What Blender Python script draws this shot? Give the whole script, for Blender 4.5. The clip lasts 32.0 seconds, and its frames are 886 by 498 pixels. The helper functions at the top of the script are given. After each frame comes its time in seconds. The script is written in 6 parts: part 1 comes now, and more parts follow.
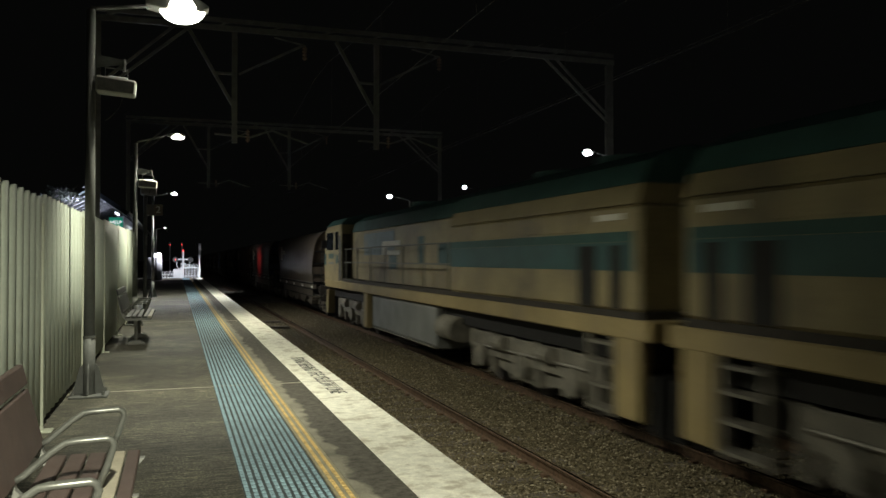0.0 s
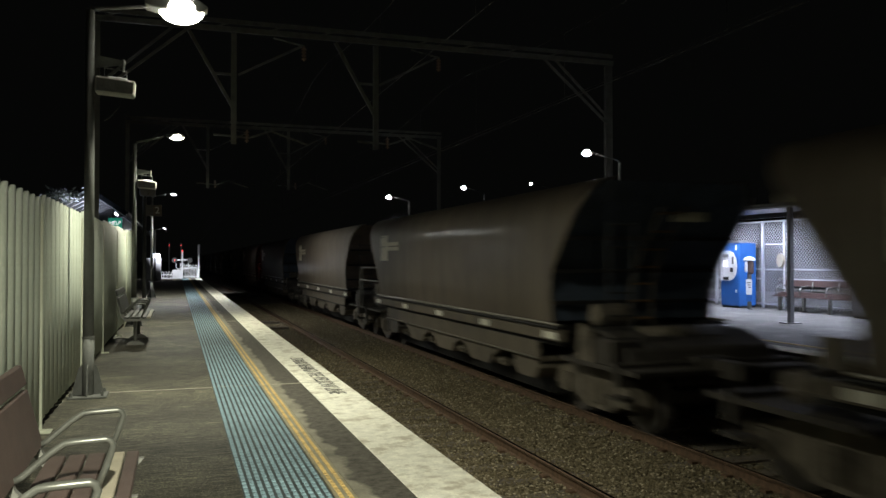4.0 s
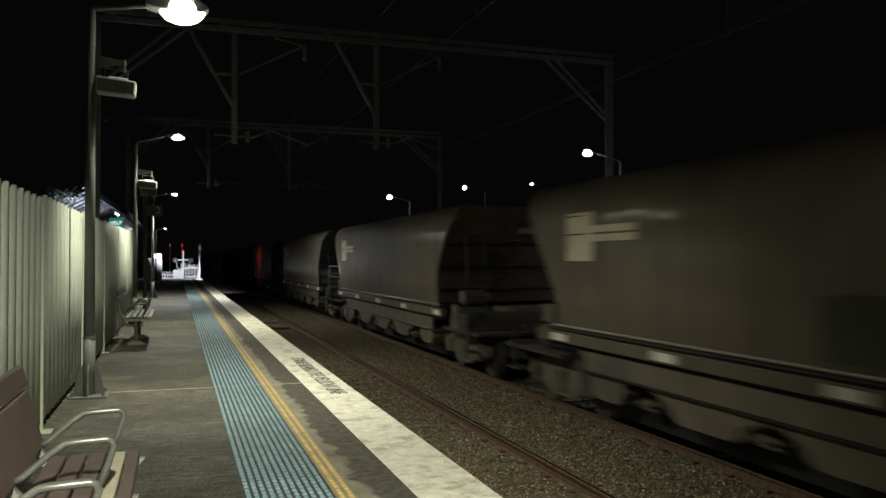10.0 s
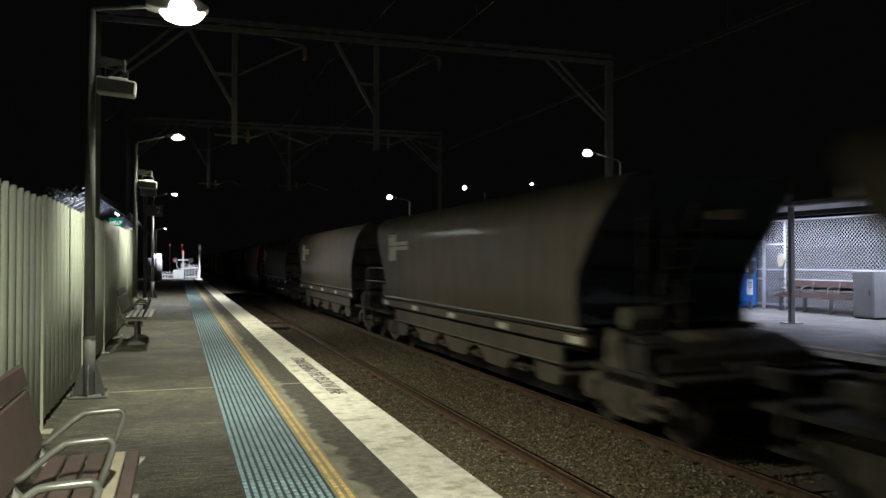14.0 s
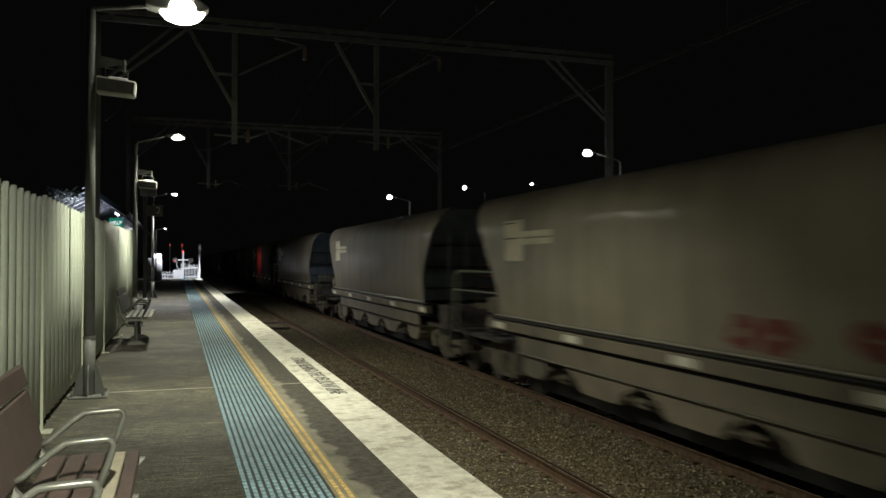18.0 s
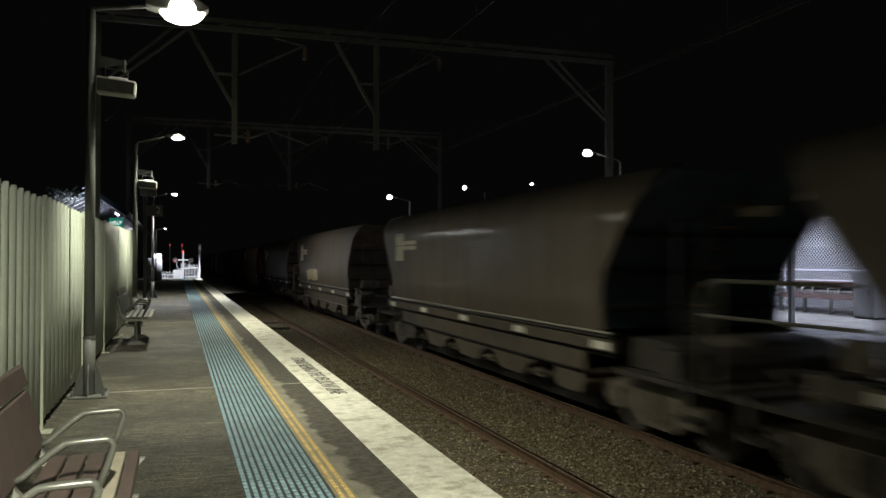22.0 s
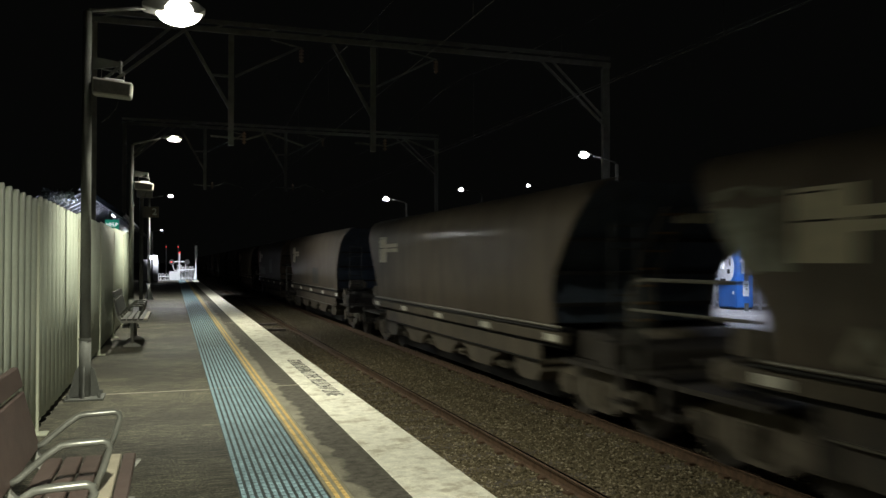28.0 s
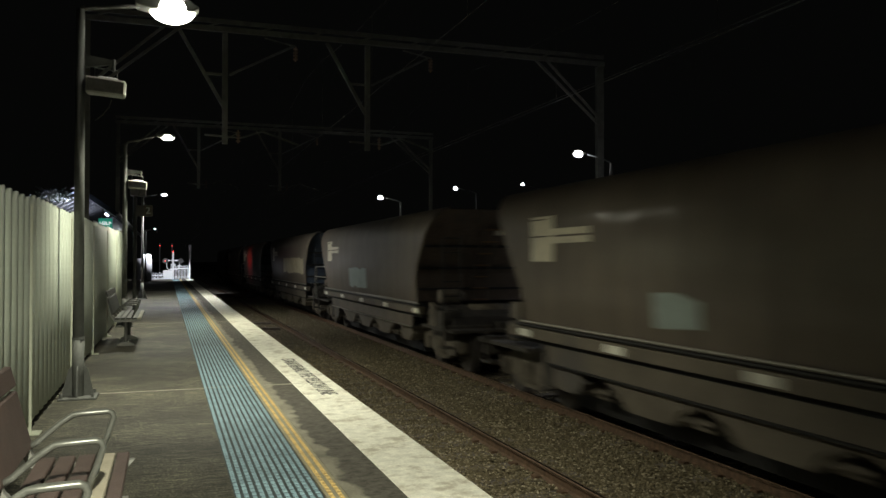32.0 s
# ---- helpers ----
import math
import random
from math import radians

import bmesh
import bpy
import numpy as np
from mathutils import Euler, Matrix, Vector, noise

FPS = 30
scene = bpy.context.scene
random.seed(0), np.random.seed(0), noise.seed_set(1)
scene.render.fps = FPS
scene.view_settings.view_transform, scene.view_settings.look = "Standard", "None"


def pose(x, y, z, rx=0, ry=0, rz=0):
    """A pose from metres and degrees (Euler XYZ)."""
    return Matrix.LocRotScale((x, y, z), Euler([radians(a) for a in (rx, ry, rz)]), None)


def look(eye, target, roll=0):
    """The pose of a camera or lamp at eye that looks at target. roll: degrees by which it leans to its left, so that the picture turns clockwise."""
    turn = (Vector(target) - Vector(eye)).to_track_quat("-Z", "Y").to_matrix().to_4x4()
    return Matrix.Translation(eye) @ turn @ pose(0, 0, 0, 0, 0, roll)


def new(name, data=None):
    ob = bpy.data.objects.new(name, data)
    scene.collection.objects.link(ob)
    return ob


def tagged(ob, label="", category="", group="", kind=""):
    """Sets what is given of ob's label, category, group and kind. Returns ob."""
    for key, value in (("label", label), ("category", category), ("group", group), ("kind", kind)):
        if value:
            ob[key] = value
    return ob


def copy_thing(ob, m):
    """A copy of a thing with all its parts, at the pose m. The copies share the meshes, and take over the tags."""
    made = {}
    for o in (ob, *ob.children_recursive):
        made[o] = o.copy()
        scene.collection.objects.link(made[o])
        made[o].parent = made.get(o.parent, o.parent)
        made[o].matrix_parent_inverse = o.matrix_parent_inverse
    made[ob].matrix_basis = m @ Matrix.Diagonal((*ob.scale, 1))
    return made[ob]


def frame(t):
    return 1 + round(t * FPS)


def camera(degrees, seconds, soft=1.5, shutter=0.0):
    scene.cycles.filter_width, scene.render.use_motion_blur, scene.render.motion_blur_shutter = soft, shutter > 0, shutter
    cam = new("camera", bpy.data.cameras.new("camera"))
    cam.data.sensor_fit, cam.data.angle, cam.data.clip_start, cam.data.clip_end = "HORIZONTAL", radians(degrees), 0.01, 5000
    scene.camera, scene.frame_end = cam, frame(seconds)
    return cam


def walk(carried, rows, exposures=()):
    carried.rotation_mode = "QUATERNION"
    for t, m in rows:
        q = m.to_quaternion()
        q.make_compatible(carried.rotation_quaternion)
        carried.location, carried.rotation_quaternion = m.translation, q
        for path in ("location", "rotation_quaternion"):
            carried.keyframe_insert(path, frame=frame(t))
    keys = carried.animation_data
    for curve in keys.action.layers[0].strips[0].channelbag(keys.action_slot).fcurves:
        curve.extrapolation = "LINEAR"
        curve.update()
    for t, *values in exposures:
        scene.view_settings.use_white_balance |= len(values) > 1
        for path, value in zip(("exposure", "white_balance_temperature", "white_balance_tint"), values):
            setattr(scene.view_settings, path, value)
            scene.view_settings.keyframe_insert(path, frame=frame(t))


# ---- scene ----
# Plan: x across the tracks, y along them away from the camera, platform top at z = 0, rail tops at z = RAIL.
RAIL = -0.98
EDGE = 1.70           # edge of the near platform
T1, T2 = 3.24, 6.68   # centre lines of the two tracks
EDGE2 = 8.25          # edge of the far platform
PITCH = 15.6          # length of a wagon over its couplers

cam = camera(58.1, 32.0, soft=1.5, shutter=0.4)
YAW, TILT, FOCAL = 18.45, 0.81, 1412.0
EYE = (0.0, 0.0, 1.3)
SWAY = [(0.0, 0, -1), (0.5, 3, -1.4), (1.0, 6, -1.5), (1.5, 3.6, -1.5), (2.0, 4.4, -1.4), (2.5, -3, 1.5), (3.0, 0, 0), (3.5, -1.6, 0),
        (5.5, 0, 0), (14.5, 0, 0), (24.5, 0, 0), (25.0, -5.6, 0), (25.5, -5.8, -0.3), (27.5, -1, 3), (28.0, -6, 3), (28.5, -10, 1.4),
        (29.0, -12, 2), (29.5, -12.3, 0), (30.0, -12, 0), (30.5, -14, 0), (31.0, -14, 0.7), (31.5, -15, 0.3), (32.0, -16, 1)]


def view(dx, dy):
    """The camera's pose when it has swung so that the picture shifts by dx, dy."""
    yaw, tilt = radians(YAW) - dx / FOCAL, radians(TILT) + dy / FOCAL
    way = Vector((math.sin(yaw) * math.cos(tilt), math.cos(yaw) * math.cos(tilt), math.sin(tilt)))
    return look(EYE, Vector(EYE) + 10 * way)


walk(cam, [(t, view(dx, dy)) for t, dx, dy in SWAY])

# ---- light ----
world = bpy.data.worlds.new("night")
scene.world = world
world.use_nodes = True
world.node_tree.nodes["Background"].inputs[0].default_value = (0.95, 1.0, 0.92, 1)
world.node_tree.nodes["Background"].inputs[1].default_value = 0.0016
scene.view_settings.exposure = 0.0


def spot(name, at, to, watts, colour, angle=150, blend=0.6, size=0.12):
    data = bpy.data.lights.new(name, "SPOT")
    data.energy, data.color, data.spot_size, data.spot_blend, data.shadow_soft_size = watts, colour, radians(angle), blend, size
    ob = new(name, data)
    ob.matrix_world = look(at, to)
    return ob


def area(name, at, to, watts, colour, sx, sy):
    data = bpy.data.lights.new(name, "AREA")
    data.shape, data.size, data.size_y, data.energy, data.color = "RECTANGLE", sx, sy, watts, colour
    ob = new(name, data)
    ob.matrix_world = look(at, to)
    return ob


WARM, COOL, TUBE = (0.97, 0.96, 0.76), (0.88, 0.93, 1.0), (0.74, 0.80, 1.0)
LAMPS_NEAR = [(-0.79, 8.3, 3.74), (-0.79, 17.0, 3.70), (-0.79, 29.2, 3.55)]
LAMPS_FAR = [(10.22, 17.0, 3.62), (9.5, 33.0, 3.75)]
# each platform lantern throws most of its light down on the platform and the near track
for (x, y, z), watts, lean, cone, blend, tint in zip(LAMPS_NEAR, (610, 640, 780), ((1.3, 0.9), (0.5, -0.4), (0.85, 0.0)), (128, 158, 172), (0.8, 0.9, 0.6), (WARM, WARM, (0.93, 0.95, 0.88))):
    spot("lamp_light", (x + 0.86, y, z - 0.22), (x + 0.86 + lean[0], y + lean[1], -1), watts, tint, cone, blend, 0.1 if y < 10 else 0.2)
spot("lamp_light", (0.15, -1.4, 3.5), (-0.04, -0.6, 2.38), 2800, WARM, 96, 0.8, 0.1)
for (x, y, z) in LAMPS_FAR:
    spot("lamp_light", (x - 1.04, y, z - 0.10), (x - 1.2, y, -1), 300, COOL, 146, 1.0, 0.1)
area("shelter_light", (14.2, 16.0, 2.39), (14.2, 16.0, 0), 520, TUBE, 0.25, 11.0)
area("canopy_light", (-2.5, 26.0, 2.6), (-2.5, 26.0, 9), 150, TUBE, 0.3, 8.0)
spot("flood_light", (-0.75, 53.0, 3.22), (0.30, 62.0, 0.1), 3800, (0.90, 0.93, 1.0), 79, 0.5, 0.03)
# unseen lamp over the near track, added for the crossing lights' red glow
spot("signal_light", (3.9, 56.0, 1.4), (5.3, 55.2, 1.3), 32, (1.0, 0.03, 0.02), 80, 0.6, 0.1)

# ---- materials ----


def mat(name, colour, rough=0.7, metal=0.0, var=0.25, scale=6.0, bump=0.2, grain=60.0, stain=None, amount=0.0, glow=0.0, spread=0.0):
    """A painted, cast or worn surface: broad variation, fine grain, stains, and a random shift from piece to piece."""
    m = bpy.data.materials.new(name)
    m.use_nodes = True
    nodes, links = m.node_tree.nodes, m.node_tree.links
    bsdf = nodes["Principled BSDF"]
    bsdf.inputs["Roughness"].default_value, bsdf.inputs["Metallic"].default_value = rough, metal
    co = nodes.new("ShaderNodeTexCoord")
    broad, fine = nodes.new("ShaderNodeTexNoise"), nodes.new("ShaderNodeTexNoise")
    broad.inputs["Scale"].default_value, broad.inputs["Detail"].default_value = scale, 6
    fine.inputs["Scale"].default_value, fine.inputs["Detail"].default_value = grain, 4
    links.new(co.outputs["Object"], broad.inputs["Vector"])
    links.new(co.outputs["Object"], fine.inputs["Vector"])
    ramp = nodes.new("ShaderNodeMapRange")
    ramp.inputs["From Min"].default_value, ramp.inputs["From Max"].default_value = 0.3, 0.7
    ramp.inputs["To Min"].default_value, ramp.inputs["To Max"].default_value = 1 - var, 1 + var
    links.new(broad.outputs["Fac"], ramp.inputs["Value"])
    ramp2 = nodes.new("ShaderNodeMapRange")
    ramp2.inputs["From Min"].default_value, ramp2.inputs["From Max"].default_value = 0.3, 0.7
    ramp2.inputs["To Min"].default_value, ramp2.inputs["To Max"].default_value = 1 - var * 0.6, 1 + var * 0.6
    links.new(fine.outputs["Fac"], ramp2.inputs["Value"])
    mul = nodes.new("ShaderNodeMath")
    mul.operation = "MULTIPLY"
    links.new(ramp.outputs[0], mul.inputs[0])
    links.new(ramp2.outputs[0], mul.inputs[1])
    last = mul.outputs[0]
    if spread:
        info = nodes.new("ShaderNodeObjectInfo")
        r3 = nodes.new("ShaderNodeMapRange")
        r3.inputs["To Min"].default_value, r3.inputs["To Max"].default_value = 1 - spread, 1 + spread
        links.new(info.outputs["Random"], r3.inputs["Value"])
        m3 = nodes.new("ShaderNodeMath")
        m3.operation = "MULTIPLY"
        links.new(last, m3.inputs[0])
        links.new(r3.outputs[0], m3.inputs[1])
        last = m3.outputs[0]
    tint = nodes.new("ShaderNodeVectorMath")
    tint.operation = "SCALE"
    tint.inputs[0].default_value = colour
    links.new(last, tint.inputs["Scale"])
    out = tint.outputs[0]
    if stain:
        patch = nodes.new("ShaderNodeTexNoise")
        patch.inputs["Scale"].default_value, patch.inputs["Detail"].default_value, patch.inputs["Roughness"].default_value = scale * 0.35, 9, 0.65
        links.new(co.outputs["Object"], patch.inputs["Vector"])
        cut = nodes.new("ShaderNodeMapRange")
        cut.inputs["From Min"].default_value, cut.inputs["From Max"].default_value = 0.62 - amount * 0.3, 0.74 - amount * 0.3
        links.new(patch.outputs["Fac"], cut.inputs["Value"])
        mix = nodes.new("ShaderNodeMix")
        mix.data_type = "RGBA"
        mix.inputs["B"].default_value = (*stain, 1)
        links.new(cut.outputs[0], mix.inputs["Factor"])
        links.new(out, mix.inputs["A"])
        out = mix.outputs["Result"]
    links.new(out, bsdf.inputs["Base Color"])
    if bump:
        b = nodes.new("ShaderNodeBump")
        b.inputs["Strength"].default_value, b.inputs["Distance"].default_value = bump, 0.01
        links.new(fine.outputs["Fac"], b.inputs["Height"])
        links.new(b.outputs[0], bsdf.inputs["Normal"])
    if glow:
        bsdf.inputs["Emission Color"].default_value = (*colour, 1)
        bsdf.inputs["Emission Strength"].default_value = glow
    return m


def broomed(name, colour, dark, streak=1.0):
    """Old broom-finished concrete: fine streaks across the platform, aggregate specks and broad dirty patches."""
    m = mat(name, colour, 0.72, 0, 0.45, 1.9, 0.7, 75, dark, 0.55)
    nodes, links = m.node_tree.nodes, m.node_tree.links
    bsdf = nodes["Principled BSDF"]
    old = bsdf.inputs["Base Color"].links[0].from_socket
    co = nodes.new("ShaderNodeTexCoord")
    size = nodes.new("ShaderNodeMapping")
    size.inputs["Scale"].default_value = (5.0, 58.0, 1.0)
    lines, specks = nodes.new("ShaderNodeTexNoise"), nodes.new("ShaderNodeTexVoronoi")
    lines.inputs["Scale"].default_value, lines.inputs["Detail"].default_value = 1.0, 7
    specks.inputs["Scale"].default_value = 70
    links.new(co.outputs["Object"], size.inputs["Vector"])
    links.new(size.outputs[0], lines.inputs["Vector"])
    links.new(co.outputs["Object"], specks.inputs["Vector"])
    f = nodes.new("ShaderNodeMapRange")
    f.inputs["From Min"].default_value, f.inputs["From Max"].default_value = 0.35, 0.65
    f.inputs["To Min"].default_value, f.inputs["To Max"].default_value = 1 - 0.8 * streak, 1 + 0.8 * streak
    links.new(lines.outputs["Fac"], f.inputs["Value"])
    g = nodes.new("ShaderNodeMapRange")
    g.inputs["From Max"].default_value, g.inputs["To Min"].default_value, g.inputs["To Max"].default_value = 0.6, 1.9, 0.45
    links.new(specks.outputs["Distance"], g.inputs["Value"])
    k = nodes.new("ShaderNodeMath")
    k.operation = "MULTIPLY"
    links.new(f.outputs[0], k.inputs[0])
    links.new(g.outputs[0], k.inputs[1])
    tone = nodes.new("ShaderNodeVectorMath")
    tone.operation = "SCALE"
    links.new(old, tone.inputs[0])
    links.new(k.outputs[0], tone.inputs["Scale"])
    links.new(tone.outputs[0], bsdf.inputs["Base Color"])
    b = nodes.new("ShaderNodeBump")
    b.inputs["Strength"].default_value, b.inputs["Distance"].default_value = 0.6, 0.006
    links.new(lines.outputs["Fac"], b.inputs["Height"])
    links.new(bsdf.inputs["Normal"].links[0].from_socket, b.inputs["Normal"])
    links.new(b.outputs[0], bsdf.inputs["Normal"])
    return m


def stained(name, pale, dark):
    """Pale concrete with a ragged dark damp stain along the side of the white edge."""
    m = mat(name, pale, 0.92, 0, 0.25, 3.0, 0.5, 50, (0.15, 0.14, 0.11), 0.3)
    nodes, links = m.node_tree.nodes, m.node_tree.links
    bsdf = nodes["Principled BSDF"]
    old = bsdf.inputs["Base Color"].links[0].from_socket
    co, xyz = nodes.new("ShaderNodeTexCoord"), nodes.new("ShaderNodeSeparateXYZ")
    links.new(co.outputs["Object"], xyz.inputs[0])
    total = xyz.outputs["X"]
    for scale, detail, reach in ((0.9, 2, 0.22), (5.0, 6, 0.20)):
        n = nodes.new("ShaderNodeTexNoise")
        n.inputs["Scale"].default_value, n.inputs["Detail"].default_value = scale, detail
        links.new(co.outputs["Object"], n.inputs["Vector"])
        k = nodes.new("ShaderNodeMath")
        k.operation = "MULTIPLY_ADD"
        k.inputs[1].default_value = reach
        links.new(n.outputs["Fac"], k.inputs[0])
        links.new(total, k.inputs[2])
        total = k.outputs[0]
    cut = nodes.new("ShaderNodeMapRange")
    cut.inputs["From Min"].default_value, cut.inputs["From Max"].default_value = 1.215, 1.25
    cut.inputs["To Max"].default_value = 1.0
    links.new(total, cut.inputs["Value"])
    mix = nodes.new("ShaderNodeMix")
    mix.data_type = "RGBA"
    speck, damp = nodes.new("ShaderNodeTexNoise"), nodes.new("ShaderNodeValToRGB")
    speck.inputs["Scale"].default_value, speck.inputs["Detail"].default_value, speck.inputs["Roughness"].default_value = 14, 9, 0.75
    links.new(co.outputs["Object"], speck.inputs["Vector"])
    damp.color_ramp.elements[0].position, damp.color_ramp.elements[1].position = 0.36, 0.68
    damp.color_ramp.elements[0].color, damp.color_ramp.elements[1].color = (*[c * 0.7 for c in dark], 1), (*[c * 2.6 for c in dark], 1)
    links.new(speck.outputs["Fac"], damp.inputs["Fac"])
    links.new(damp.outputs["Color"], mix.inputs["B"])
    links.new(cut.outputs[0], mix.inputs["Factor"])
    links.new(old, mix.inputs["A"])
    links.new(mix.outputs["Result"], bsdf.inputs["Base Color"])
    return m


def hopper_paint(name, colour):
    """Dusty weathered paint on dented sheet: rain streaks down the side, broad soot patches, a thin old gloss."""
    m = mat(name, colour, 0.62, 0.0, 0.12, 1.1, 0.08, 26, tuple(c * 0.72 for c in colour), 0.25, spread=0.08)
    nodes, links = m.node_tree.nodes, m.node_tree.links
    bsdf = nodes["Principled BSDF"]
    old, grain = bsdf.inputs["Base Color"].links[0].from_socket, bsdf.inputs["Normal"].links[0].from_socket
    co, size = nodes.new("ShaderNodeTexCoord"), nodes.new("ShaderNodeMapping")
    size.inputs["Scale"].default_value = (1.0, 4.2, 0.16)
    streaks, dents = nodes.new("ShaderNodeTexNoise"), nodes.new("ShaderNodeTexNoise")
    streaks.inputs["Scale"].default_value, streaks.inputs["Detail"].default_value, streaks.inputs["Roughness"].default_value = 1.0, 8, 0.65
    dents.inputs["Scale"].default_value, dents.inputs["Detail"].default_value = 1.3, 1
    links.new(co.outputs["Object"], size.inputs["Vector"])
    links.new(size.outputs[0], streaks.inputs["Vector"])
    links.new(co.outputs["Object"], dents.inputs["Vector"])
    f = nodes.new("ShaderNodeMapRange")
    f.inputs["From Min"].default_value, f.inputs["From Max"].default_value = 0.3, 0.7
    f.inputs["To Min"].default_value, f.inputs["To Max"].default_value = 0.74, 1.26
    links.new(streaks.outputs["Fac"], f.inputs["Value"])
    tone = nodes.new("ShaderNodeVectorMath")
    tone.operation = "SCALE"
    links.new(old, tone.inputs[0])
    links.new(f.outputs[0], tone.inputs["Scale"])
    links.new(tone.outputs[0], bsdf.inputs["Base Color"])
    b = nodes.new("ShaderNodeBump")
    b.inputs["Strength"].default_value, b.inputs["Distance"].default_value = 0.5, 0.05
    links.new(dents.outputs["Fac"], b.inputs["Height"])
    links.new(grain, b.inputs["Normal"])
    links.new(b.outputs[0], bsdf.inputs["Normal"])
    bsdf.inputs["Coat Weight"].default_value, bsdf.inputs["Coat Roughness"].default_value = 0.3, 0.17
    links.new(b.outputs[0], bsdf.inputs["Coat Normal"])
    return m


